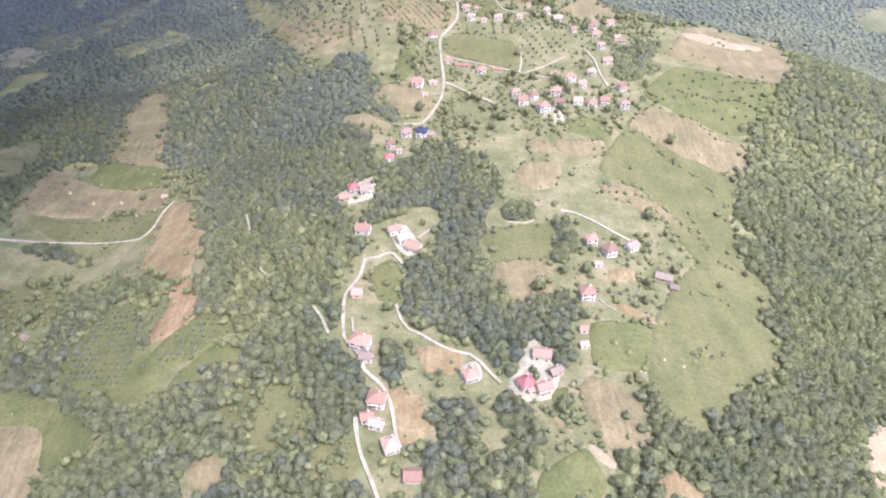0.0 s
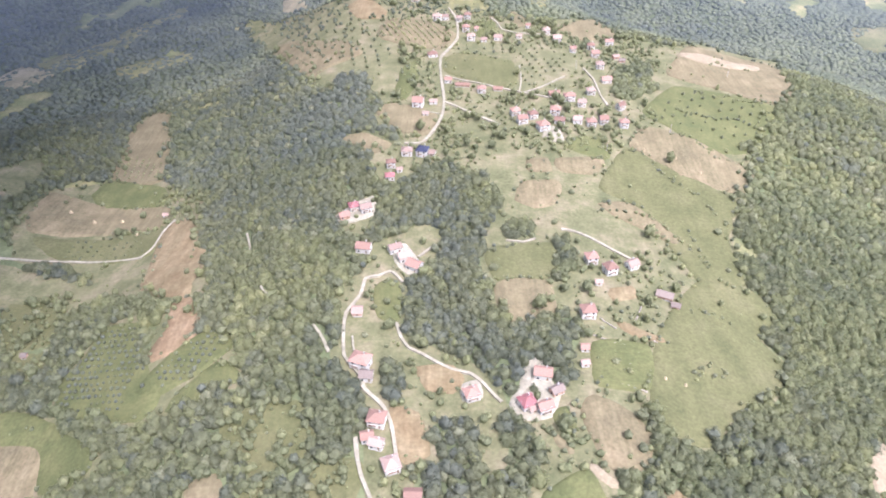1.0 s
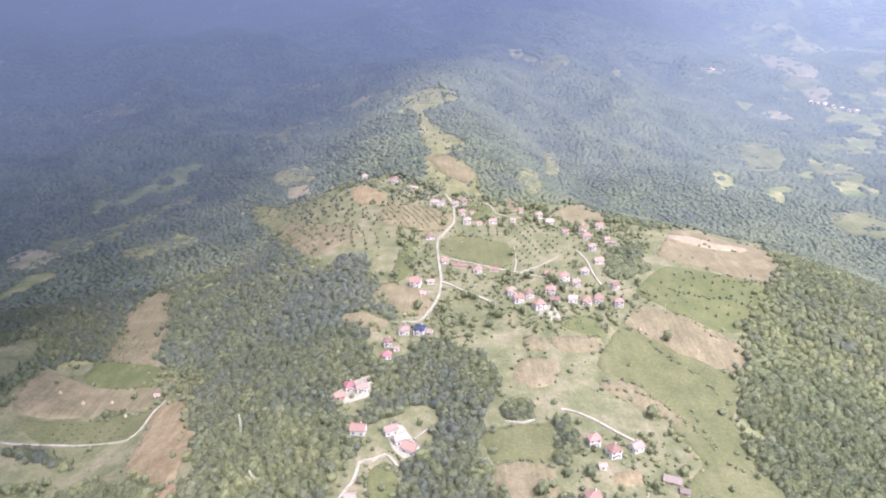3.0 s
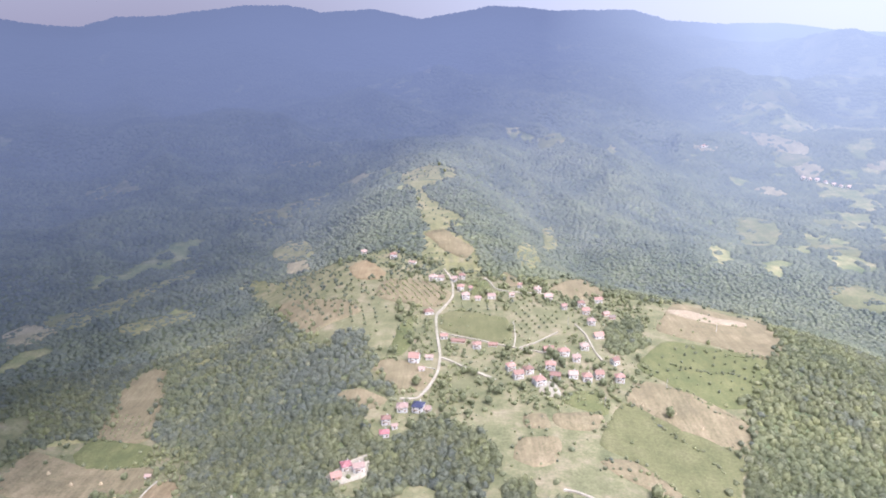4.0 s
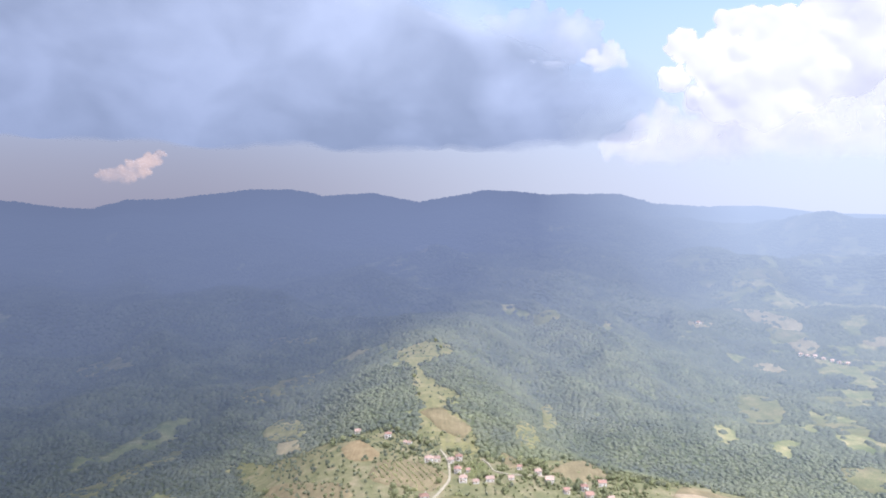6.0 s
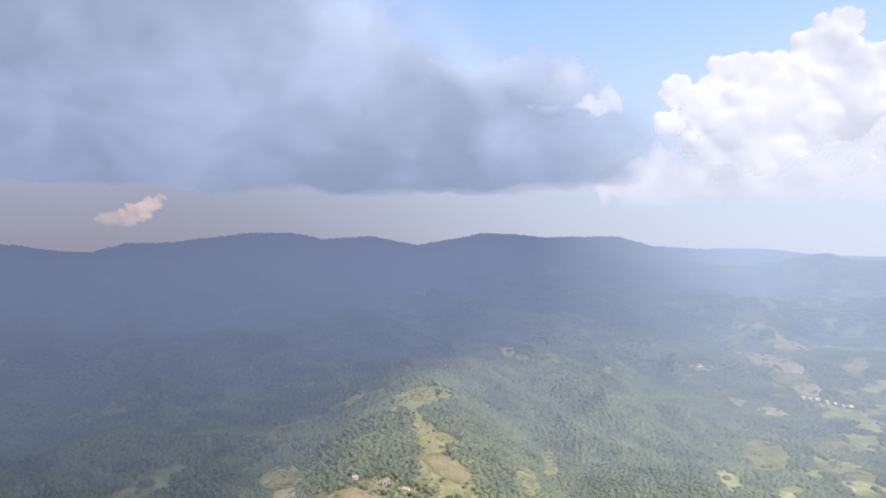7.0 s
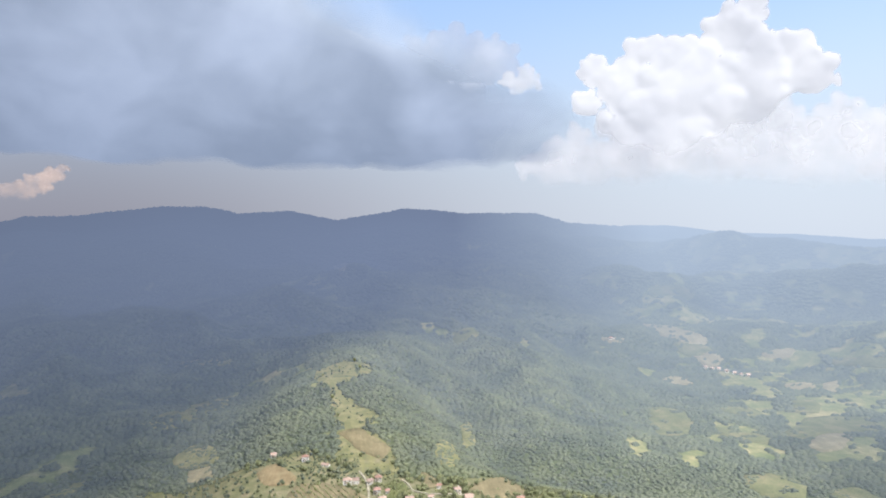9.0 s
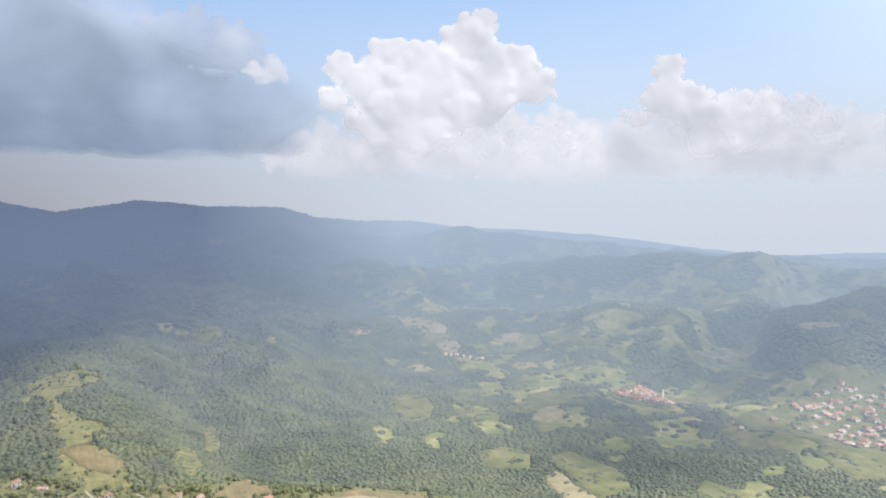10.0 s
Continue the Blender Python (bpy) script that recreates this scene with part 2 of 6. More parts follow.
def cloud_mat(name, dark, light, albedo, lumps, fray_size, fray_by, cover, painted_shading=False):
    """Cloud: its glow is painted in dark to light billows, and it frays where it is thin (the mesh's tint)."""
    m, nt, b = material(name, 1.0)
    b.inputs["Specular IOR Level"].default_value = 0.0
    b.inputs["Base Color"].default_value = (albedo, albedo, albedo * 1.02, 1)
    broad = ramp(nt, billow_noise(nt, lumps, 3, 0.45, 0.5, 1.3), [(0.38, dark), (0.62, light)])
    fine = ramp(nt, billow_noise(nt, lumps * 0.33, 5, 0.5, 0.4, 1.2), [(0.3, (0.95, 0.955, 0.96)), (0.7, (1.05, 1.045, 1.04))])
    tone = blend(nt, 1.0, broad, fine, "MULTIPLY")
    if painted_shading:
        # painted shade: the glow is dimmed towards the base
        sep = nt.nodes.new("ShaderNodeSeparateXYZ")
        nt.links.new(sky_dir(nt), sep.inputs[0])
        tone = blend(nt, 1.0, tone, ramp(nt, sep.outputs["Z"], [(0.09, (0.71, 0.735, 0.755)), (0.27, (1.04, 1.04, 1.03))]), "MULTIPLY")
        # and dimmed further towards the left
        shift = nt.nodes.new("ShaderNodeMath")
        shift.operation = "ADD"
        shift.inputs[1].default_value = 0.6
        nt.links.new(sep.outputs["X"], shift.inputs[0])
        tone = blend(nt, 1.0, tone, ramp(nt, shift.outputs[0], [(0.08, (0.80, 0.81, 0.84)), (0.55, (1.0, 1.0, 1.0))]), "MULTIPLY")
        # painted sunlight: the glow is raised high up, where the cloud is thin
        at2 = nt.nodes.new("ShaderNodeAttribute")
        at2.attribute_name = "tint"
        lit = ramp(nt, at2.outputs["Fac"], [(0.25, (1.34, 1.32, 1.24)), (0.8, (1.0, 1.0, 1.0))])
        tone = blend(nt, ramp(nt, sep.outputs["Z"], [(0.16, (0, 0, 0)), (0.26, (1, 1, 1))]), tone, blend(nt, 1.0, tone, lit, "MULTIPLY"))
    nt.links.new(tone, b.inputs["Emission Color"])
    b.inputs["Emission Strength"].default_value = 1.0
    at = nt.nodes.new("ShaderNodeAttribute")
    at.attribute_name = "tint"
    shift = nt.nodes.new("ShaderNodeMath")
    shift.operation = "MULTIPLY_ADD"
    nt.links.new(at.outputs["Fac"], shift.inputs[0])
    shift.inputs[1].default_value, shift.inputs[2].default_value = cover, -0.5 * fray_by - 0.1
    fray = nt.nodes.new("ShaderNodeMath")
    fray.operation = "MULTIPLY_ADD"
    fray.use_clamp = True
    nt.links.new(billow_noise(nt, fray_size, 4, 0.55, 0.3), fray.inputs[0])
    fray.inputs[1].default_value = fray_by
    nt.links.new(shift.outputs[0], fray.inputs[2])
    # nothing is left of it at the very rim
    rim = nt.nodes.new("ShaderNodeMath")
    rim.operation = "MULTIPLY"
    rim.use_clamp = True
    nt.links.new(at.outputs["Fac"], rim.inputs[0])
    rim.inputs[1].default_value = 4.0
    body = nt.nodes.new("ShaderNodeMath")
    body.operation = "MULTIPLY"
    nt.links.new(fray.outputs[0], body.inputs[0])
    nt.links.new(rim.outputs[0], body.inputs[1])
    clear = nt.nodes.new("ShaderNodeBsdfTransparent")
    mix = nt.nodes.new("ShaderNodeMixShader")
    nt.links.new(body.outputs[0], mix.inputs[0])
    nt.links.new(clear.outputs[0], mix.inputs[1])
    nt.links.new(b.outputs[0], mix.inputs[2])
    nt.links.new(mix.outputs[0], nt.nodes["Material Output"].inputs[0])
    return m


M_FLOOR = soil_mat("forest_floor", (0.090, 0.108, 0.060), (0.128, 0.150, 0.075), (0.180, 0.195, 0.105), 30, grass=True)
# copies for far ground, fields, leaves and houses carry painted haze as glow
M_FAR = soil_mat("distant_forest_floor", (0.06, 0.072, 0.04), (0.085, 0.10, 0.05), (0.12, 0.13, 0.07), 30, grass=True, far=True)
M_GRASS = soil_mat("dry_grass", (0.100, 0.110, 0.054), (0.155, 0.154, 0.081), (0.234, 0.199, 0.128), 19)
M_FARGRASS = soil_mat("distant_dry_grass", (0.125, 0.132, 0.056), (0.179, 0.172, 0.078), (0.251, 0.220, 0.117), 19, far=True)
M_MEADOW = soil_mat("mown_meadow", (0.101, 0.106, 0.048), (0.122, 0.124, 0.057), (0.144, 0.138, 0.070), 30, angle=0.5)
M_GREEN = soil_mat("fresh_grass", (0.085, 0.098, 0.041), (0.111, 0.120, 0.050), (0.140, 0.141, 0.062), 18)
M_STUBBLE = soil_mat("stubble", (0.138, 0.121, 0.072), (0.179, 0.153, 0.088), (0.226, 0.187, 0.113), 20, 2.4, 0.7)
M_SOIL = soil_mat("ploughed_soil", (0.173, 0.130, 0.071), (0.213, 0.167, 0.094), (0.257, 0.209, 0.123), 14, 2.2, 1.1)
M_REDSOIL = soil_mat("red_clay_soil", (0.158, 0.112, 0.065), (0.203, 0.148, 0.086), (0.262, 0.198, 0.122), 12, 2.2, 1.1)
M_PALE = soil_mat("pale_straw", (0.242, 0.200, 0.130), (0.289, 0.239, 0.159), (0.328, 0.277, 0.192), 14)
M_ROAD = soil_mat("gravel_road", (0.255, 0.231, 0.169), (0.309, 0.285, 0.216), (0.363, 0.338, 0.268), 8)
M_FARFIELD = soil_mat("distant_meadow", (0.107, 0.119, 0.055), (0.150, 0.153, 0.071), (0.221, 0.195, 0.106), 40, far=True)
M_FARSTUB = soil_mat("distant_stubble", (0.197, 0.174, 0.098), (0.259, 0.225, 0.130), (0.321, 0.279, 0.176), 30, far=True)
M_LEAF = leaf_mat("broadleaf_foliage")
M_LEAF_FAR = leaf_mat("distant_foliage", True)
M_BARK = plain_mat("bark", (0.10, 0.075, 0.05), 0.95, 0.2, 0.4)
M_WALL = plain_mat("white_render", (0.602, 0.581, 0.516), 0.85, 0.1, 2.5)
M_BLOCK = plain_mat("bare_clay_block", (0.50, 0.33, 0.24), 0.9, 0.15, 0.8)
M_RED = plain_mat("clay_roof_tiles", (0.262, 0.163, 0.125), 0.8, 0.28, 0.8)
M_FADED = plain_mat("faded_pink_roof_tiles", (0.305, 0.222, 0.178), 0.85, 0.2, 0.8)
M_DEEP = plain_mat("deep_red_metal_roof", (0.275, 0.115, 0.112), 0.5, 0.15, 1.5)
M_NAVY = plain_mat("dark_slate_blue_roof", (0.045, 0.05, 0.085), 0.5, 0.1, 1.5)
M_MAUVE = plain_mat("weathered_mauve_roof", (0.205, 0.166, 0.138), 0.8, 0.15, 0.9)
M_CONCRETE = plain_mat("pale_concrete", (0.480, 0.456, 0.416), 0.9, 0.08, 1.5)
M_PANE = plain_mat("dark_window_glass", (0.03, 0.035, 0.045), 0.12, 0.2, 2.0)
M_WOOD = plain_mat("weathered_timber", (0.24, 0.16, 0.10), 0.9, 0.25, 0.5)
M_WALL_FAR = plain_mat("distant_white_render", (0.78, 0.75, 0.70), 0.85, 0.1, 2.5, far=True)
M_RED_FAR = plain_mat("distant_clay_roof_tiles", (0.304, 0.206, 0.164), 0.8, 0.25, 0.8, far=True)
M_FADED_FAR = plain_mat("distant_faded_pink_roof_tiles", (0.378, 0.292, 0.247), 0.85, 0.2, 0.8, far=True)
M_STONE = plain_mat("dry_stone", (0.36, 0.32, 0.27), 0.95, 0.2, 0.6)
M_HAY = plain_mat("weathered_hay", (0.40, 0.33, 0.20), 0.95, 0.15, 0.5)
M_CLOUD_DARK = cloud_mat("grey_storm_cloud", (0.152, 0.177, 0.227), (0.208, 0.237, 0.299), 0.10, 10.0, 5.0, 1.0, 1.8, True)
M_CLOUD = cloud_mat("white_cumulus", (0.228, 0.227, 0.236), (0.288, 0.284, 0.286), 0.18, 6.0, 1.6, 0.65, 1.35)
M_CLOUD_THIN = cloud_mat("thin_storm_cloud", (0.190, 0.217, 0.271), (0.236, 0.258, 0.302), 0.06, 5.0, 3.0, 0.9, 1.5)
M_CLOUD_WARM = cloud_mat("peach_tinted_cloud", (0.212, 0.174, 0.164), (0.268, 0.208, 0.180), 0.03, 2.5, 1.3, 1.9, 1.15)
# ---- the lie of the land ----
EYE_Z = 300.0

# the skyline: compass angle to the right of straight ahead, and its height over the level, in degrees
SKYLINE = [(-180, -0.6), (-90, -0.4), (-50, 0.6), (-37, 1.5), (-31.5, 1.70), (-25.8, 1.16), (-23.2, 1.88), (-20, 1.95),
           (-14.5, 2.78), (-11.5, 2.78), (-9, 2.36), (-5, 2.60), (-1.2, 1.86), (4.0, 2.78), (6.2, 2.74), (9.5, 2.42),
           (14.6, 2.50), (16.8, 1.75), (19.2, 1.55), (24.5, 1.45), (29.5, 0.85), (34, 0.75), (39, 0.35), (46, -0.55),
           (52, -1.15), (59, -0.95), (75, -0.9), (120, -0.7), (180, -0.6)]


# ridges in the wide valley, one behind the other: distance, depth, and the height of the top along the compass
RIDGES = [(2350, 230, [(15, -6.2), (21, -6.2), (27, -6.0), (33, -6.3), (38, -5.6), (45, -5.3), (52, -5.6), (58, -6.2), (66, -6.2)]),
          (3050, 300, [(15, -3.2), (19, -1.9), (22, -1.5), (27, -2.5), (33, -2.3), (37, -1.7), (43, -1.5), (48, -1.2), (51, -1.0), (53.5, -1.7), (57, -2.3), (66, -2.4)]),
          (3850, 300, [(15, 0.9), (19, 0.5), (22, 0.3), (26, 0.4), (29.5, 0.72), (31.5, 0.35), (35, -0.2), (40, -0.45), (46, -1.0), (54, -1.6), (60, -1.35), (66, -1.4)])]


def hash2(ix, iy, k):
    h = np.sin(ix * 127.1 + iy * 311.7 + k * 74.7) * 43758.5453
    return h - np.floor(h)


def value_noise(x, y, size, k=0):
    """Smooth noise from -1 to 1 with lumps of about that size in metres."""
    u, v = x / size, y / size
    iu, iv = np.floor(u), np.floor(v)
    fu, fv = u - iu, v - iv
    fu, fv = fu * fu * fu * (fu * (fu * 6 - 15) + 10), fv * fv * fv * (fv * (fv * 6 - 15) + 10)
    a, b = hash2(iu, iv, k), hash2(iu + 1, iv, k)
    c, d = hash2(iu, iv + 1, k), hash2(iu + 1, iv + 1, k)
    return 2 * ((a * (1 - fu) + b * fu) * (1 - fv) + (c * (1 - fu) + d * fu) * fv) - 1


def ease(a, b, v):
    s = np.clip((v - a) / (b - a), 0, 1)
    return s * s * (3 - 2 * s)


def height(x, y):
    """The ground's height: a village ridge between two valleys, and wooded mountains behind."""
    x, y = np.asarray(x, float), np.asarray(y, float)
    r, az = np.hypot(x, y), np.degrees(np.arctan2(x, y))
    knots = np.array(SKYLINE)
    el = np.interp(az, knots[:, 0], knots[:, 1])
    crest_r = 4150 + 550 * ease(15, 22, az) + 300 * ease(60, 80, -az)
    low = -75 - 15 * ease(200, 900, x)
    crest_z = EYE_Z + crest_r * np.tan(np.radians(el)) - 17
    s = np.clip((r - 1150) / (crest_r - 1150), 0, 1)
    s = np.where(np.abs(az) > 90, np.clip((r - 1600) / (crest_r - 1600), 0, 1), s)
    z = low + (crest_z - low) * s ** (1.15 + 0.9 * ease(14, 26, az)) - np.clip(r - crest_r, 0, None) * 0.35
    # spurs and dips on the far slopes, none along the crest
    belt = np.sin(np.pi * s) * ease(900, 1800, r)
    z += belt * (1 - 0.5 * ease(15, 25, az)) * (46 * value_noise(x + 0.3 * y, y, 620, 1) + 20 * value_noise(x, y, 270, 2) + 7 * value_noise(x, y, 110, 3))
    # wooded ridges, one behind the other, beyond the wide valley
    for k, (far, deep, tops) in enumerate(RIDGES):
        line = np.array(tops)
        up = np.interp(az, line[:, 0], line[:, 1]) + 0.16 * value_noise(az, 0 * az, 2.6, 83 + k) + 0.08 * value_noise(az, 0 * az, 1.1, 87 + k)
        away = far + 170 * value_noise(az, 0 * az, 5.0, 91 + k)
        top = EYE_Z + away * np.tan(np.radians(up)) - 14
        z += ease(15, 20, az) * (1 - ease(66, 85, az)) * np.exp(-(np.abs(r - away) / deep) ** 2) * np.clip(top - z, 0, None)
    z += ease(15, 24, az) * (1 - ease(90, 110, az)) * ease(1650, 2100, r) * (1 - ease(3900, 4500, r)) * (
        34 * (0.45 - np.abs(value_noise(x + 0.3 * y, y - 0.2 * x, 330, 14))) + 17 * (0.45 - np.abs(value_noise(x, y, 150, 15))))
    # small spurs and gullies run down the nearer slopes
    z += ease(950, 1250, r) * (1 - ease(2500, 3100, r)) * (1 - ease(18, 30, az) * 0.4) * (26 * (0.5 - np.abs(value_noise(x + 0.4 * y, y, 240, 6))) + 11 * (0.5 - np.abs(value_noise(x, y - 0.3 * x, 105, 7))))
    z += ease(1350, 1700, r) * (1 - ease(3000, 3700, r)) * (1 - ease(14, 24, az)) * (46 * (0.45 - np.abs(value_noise(x + 0.5 * y, 0.6 * y - 0.2 * x, 360, 8))) + 20 * (0.45 - np.abs(value_noise(x - 0.3 * y, y, 170, 9))))
    # the village ridge
    axis = np.interp(y, [-600, 0, 160, 330, 620, 1000, 1250, 1700], [40, 0, -10, -45, 0, -10, -15, 40])
    dx = x - axis
    right = np.interp(y, [-600, 100, 300, 560, 820, 960, 1300], [200, 260, 330, 400, 420, 200, 150])
    wide = np.where(dx < 0, np.interp(y, [-600, 200, 500, 700, 1300], [190, 210, 210, 230, 170]), right)
    along = np.interp(y, [-900, -300, 200, 420, 650, 900, 1150, 1500, 1950], [20, 70, 88, 84, 88, 90, 98, 80, 0])
    z += along * np.exp(-(np.abs(dx) / wide) ** 3.2)
    # spurs beside it
    z += 50 * np.exp(-((x + 430) / 170) ** 2 - ((y - 330) / 330) ** 2)
    z += 34 * np.exp(-((x - 430) / 130) ** 2 - ((y - 640) / 150) ** 2)
    z += 95 * np.exp(-((x - 2080) / 360) ** 2 - ((y - 1250) / 170) ** 2)
    z += ease(60, 300, r) * (5 * value_noise(x, y, 150, 4) + 1.6 * value_noise(x, y, 52, 5))
    return z

# ---- plan: where the woods give way, fields and lanes (x to the right, y ahead) ----
CLEARINGS = []
OPEN_WOOD = []
GROVES = []
FIELDS = []
LANES = []

CLEARINGS.append([(-304, 1071), (-204, 1020), (-123, 963), (-64, 975), (-27, 928), (-13, 1038), (44, 989), (57, 866), (103, 827), (125, 836), (186, 861), (200, 805), (277, 799), (431, 973), (364, 692), (310, 612), (268, 538), (237, 486), (229, 472), (36, 437), (29, 478), (-6, 502), (-41, 469), (-62, 511), (-41, 546), (-63, 585), (-61, 628), (-127, 671), (-183, 781)])
CLEARINGS.append([(37, 449), (232, 483), (213, 425), (212, 382), (223, 354), (204, 334), (213, 307), (199, 283), (156, 251), (140, 228), (120, 228), (110, 252), (105, 225), (95, 210), (83, 206), (76, 190), (68, 178), (37, 178), (47, 208), (33, 219), (36, 244), (67, 266), (83, 309), (71, 331), (36, 316), (28, 337), (28, 397)])
CLEARINGS.append([(-68, 344), (-54, 369), (-65, 402), (-79, 431), (-54, 462), (-47, 426), (-56, 398), (-37, 405), (-10, 426), (3, 401), (-14, 360), (-25, 353), (-20, 314), (-21, 302), (24, 273), (36, 248), (29, 244), (29, 209), (18, 212), (15, 239), (-4, 237), (-4, 212), (-12, 209), (-16, 179), (-32, 179), (-40, 222), (-44, 260), (-61, 284), (-63, 318)])
CLEARINGS.append([(-369, 512), (-363, 560), (-318, 590), (-347, 716), (-318, 764), (-260, 571), (-201, 517), (-194, 463), (-155, 359), (-159, 341), (-146, 312), (-172, 292), (-176, 334), (-211, 376), (-302, 436), (-338, 440)])
CLEARINGS.append([(-353, 428), (-316, 428), (-212, 384), (-190, 357), (-233, 373), (-261, 367), (-296, 388), (-327, 377)])
CLEARINGS.append([(-434, 581), (-399, 623), (-378, 560), (-399, 518)])
CLEARINGS.append([(-228, 275), (-232, 298), (-223, 312), (-219, 337), (-198, 340), (-187, 328), (-180, 302), (-172, 290), (-146, 308), (-130, 308), (-118, 292), (-118, 279), (-106, 266), (-111, 262), (-124, 264), (-137, 251), (-157, 244), (-172, 243), (-184, 253), (-224, 271)])
CLEARINGS.append([(-316, 377), (-307, 391), (-284, 397), (-260, 384), (-258, 362), (-257, 343), (-250, 320), (-254, 303), (-281, 326), (-289, 327)])
OPEN_WOOD.append(CLEARINGS[-1])
CLEARINGS.append([(48, 245), (60, 249), (77, 250), (81, 238), (82, 219), (83, 203), (74, 185), (40, 184), (43, 199), (49, 208), (50, 225)])
CLEARINGS.append([(18, 249), (29, 248), (29, 215), (24, 207), (20, 222)])
CLEARINGS.append([(-281, 282), (-242, 277), (-180, 233), (-183, 215), (-210, 216), (-210, 195), (-245, 201)])
CLEARINGS.append([(-124, 203), (-110, 209), (-100, 192), (-112, 182), (-122, 189)])
CLEARINGS.append([(-89, 548), (-71, 561), (-40, 536), (-55, 517)])
CLEARINGS.append([(236, 247), (275, 275), (243, 204), (220, 211)])
CLEARINGS.append([(99, 197), (112, 201), (127, 185), (101, 175)])
CLEARINGS.append([(-22, 1065), (-39, 1175), (-41, 1249), (-82, 1342), (-63, 1409), (-12, 1430), (37, 1401), (27, 1335), (-28, 1288), (-5, 1207), (40, 1128), (13, 1053)])
CLEARINGS.append([(-26, 1037), (13, 1059), (49, 981), (54, 865), (11, 868)])
CLEARINGS.append([(-110, 244), (-93, 246), (-88, 253), (-73, 251), (-65, 236), (-68, 221), (-78, 212), (-83, 193), (-94, 197), (-91, 209), (-99, 220), (-110, 227), (-115, 237)])
OPEN_WOOD.append(CLEARINGS[-1])
CLEARINGS.append([(-66, 212), (-46, 218), (-39, 208), (-43, 190), (-64, 190), (-68, 202)])
OPEN_WOOD.append(CLEARINGS[-1])
GROVES.append([(30, 243), (46, 246), (48, 229), (47, 208), (42, 196), (31, 208)])
GROVES.append([(-39, 438), (-20, 502), (34, 488), (45, 449), (27, 408), (6, 401), (-6, 426), (-37, 405)])
GROVES.append([(72, 302), (70, 328), (85, 329), (80, 289), (70, 266), (69, 280)])
GROVES.append([(70, 399), (90, 404), (87, 368), (74, 354)])
GROVES.append([(41, 419), (61, 431), (65, 408), (42, 405)])
GROVES.append([(-111, 652), (-107, 689), (-77, 681), (-68, 640), (-88, 625)])
GROVES.append([(182, 707), (218, 728), (211, 655), (174, 620), (161, 638)])
GROVES.append([(-41, 268), (-30, 281), (-20, 269), (-25, 253)])
FIELDS.append(("stubble_field", M_STUBBLE, [(234, 696), (249, 734), (285, 799), (319, 784), (381, 781), (355, 664), (321, 637), (285, 663)]))
FIELDS.append(("straw_strip", M_PALE, [(266, 768), (292, 768), (322, 752), (352, 755), (340, 733), (309, 729), (280, 736), (262, 752)]))
FIELDS.append(("pasture", M_GREEN, [(186, 603), (232, 667), (282, 656), (319, 630), (300, 588), (267, 548), (230, 544), (205, 575)]))
FIELDS.append(("stubble_field", M_STUBBLE, [(160, 546), (185, 574), (226, 555), (261, 514), (240, 487), (199, 500), (170, 528)]))
FIELDS.append(("meadow", M_MEADOW, [(123, 478), (157, 537), (190, 509), (232, 476), (210, 424), (210, 382), (178, 368), (163, 415), (146, 459)]))
FIELDS.append(("meadow", M_MEADOW, [(131, 314), (172, 372), (210, 376), (222, 353), (201, 331), (212, 306), (195, 281), (154, 252), (140, 231), (122, 230), (111, 253)]))
FIELDS.append(("meadow", M_MEADOW, [(32, 391), (76, 400), (72, 363), (39, 356), (31, 365)]))
FIELDS.append(("stubble_field", M_STUBBLE, [(33, 348), (40, 355), (68, 356), (69, 327), (43, 316), (35, 326)]))
FIELDS.append(("stubble_field", M_STUBBLE, [(73, 249), (81, 259), (100, 246), (106, 232), (99, 214), (86, 208), (79, 217)]))
FIELDS.append(("stubble_field", M_STUBBLE, [(55, 456), (65, 482), (92, 482), (85, 452), (68, 446)]))
FIELDS.append(("meadow", M_MEADOW, [(2, 714), (13, 733), (71, 712), (70, 651), (50, 649), (5, 684)]))
FIELDS.append(("pasture", M_GREEN, [(-46, 632), (-41, 692), (-30, 711), (-26, 657), (-38, 621)]))
FIELDS.append(("stubble_field", M_STUBBLE, [(-75, 789), (-64, 845), (-18, 833), (13, 786), (-4, 746), (-52, 759)]))
FIELDS.append(("ploughed_field", M_SOIL, [(-120, 915), (-100, 933), (-70, 871), (-77, 847), (-104, 855)]))
FIELDS.append(("stubble_field", M_STUBBLE, [(-62, 597), (-49, 615), (-7, 592), (-14, 553), (-33, 554)]))
FIELDS.append(("stubble_field", M_STUBBLE, [(135, 810), (152, 831), (186, 861), (199, 804), (159, 785)]))
FIELDS.append(("stubble_field", M_STUBBLE, [(81, 869), (102, 830), (85, 813)]))
FIELDS.append(("pasture", M_GREEN, [(39, 823), (60, 828), (57, 780), (40, 779)]))
FIELDS.append(("stubble_field", M_STUBBLE, [(-20, 1028), (9, 1053), (45, 979), (39, 924), (16, 950)]))
FIELDS.append(("stubble_field", M_STUBBLE, [(-360, 511), (-360, 555), (-317, 540), (-240, 516), (-232, 482), (-277, 485), (-341, 483)]))
FIELDS.append(("pasture", M_GREEN, [(-324, 558), (-317, 586), (-261, 561), (-245, 524), (-306, 533)]))
FIELDS.append(("stubble_field", M_STUBBLE, [(-320, 591), (-329, 644), (-343, 713), (-317, 757), (-265, 579)]))
FIELDS.append(("meadow", M_MEADOW, [(-337, 476), (-230, 474), (-225, 478), (-225, 432), (-302, 446)]))
FIELDS.append(("ploughed_field", M_SOIL, [(-225, 478), (-194, 463), (-166, 386), (-168, 364), (-166, 345), (-206, 372), (-217, 419)]))
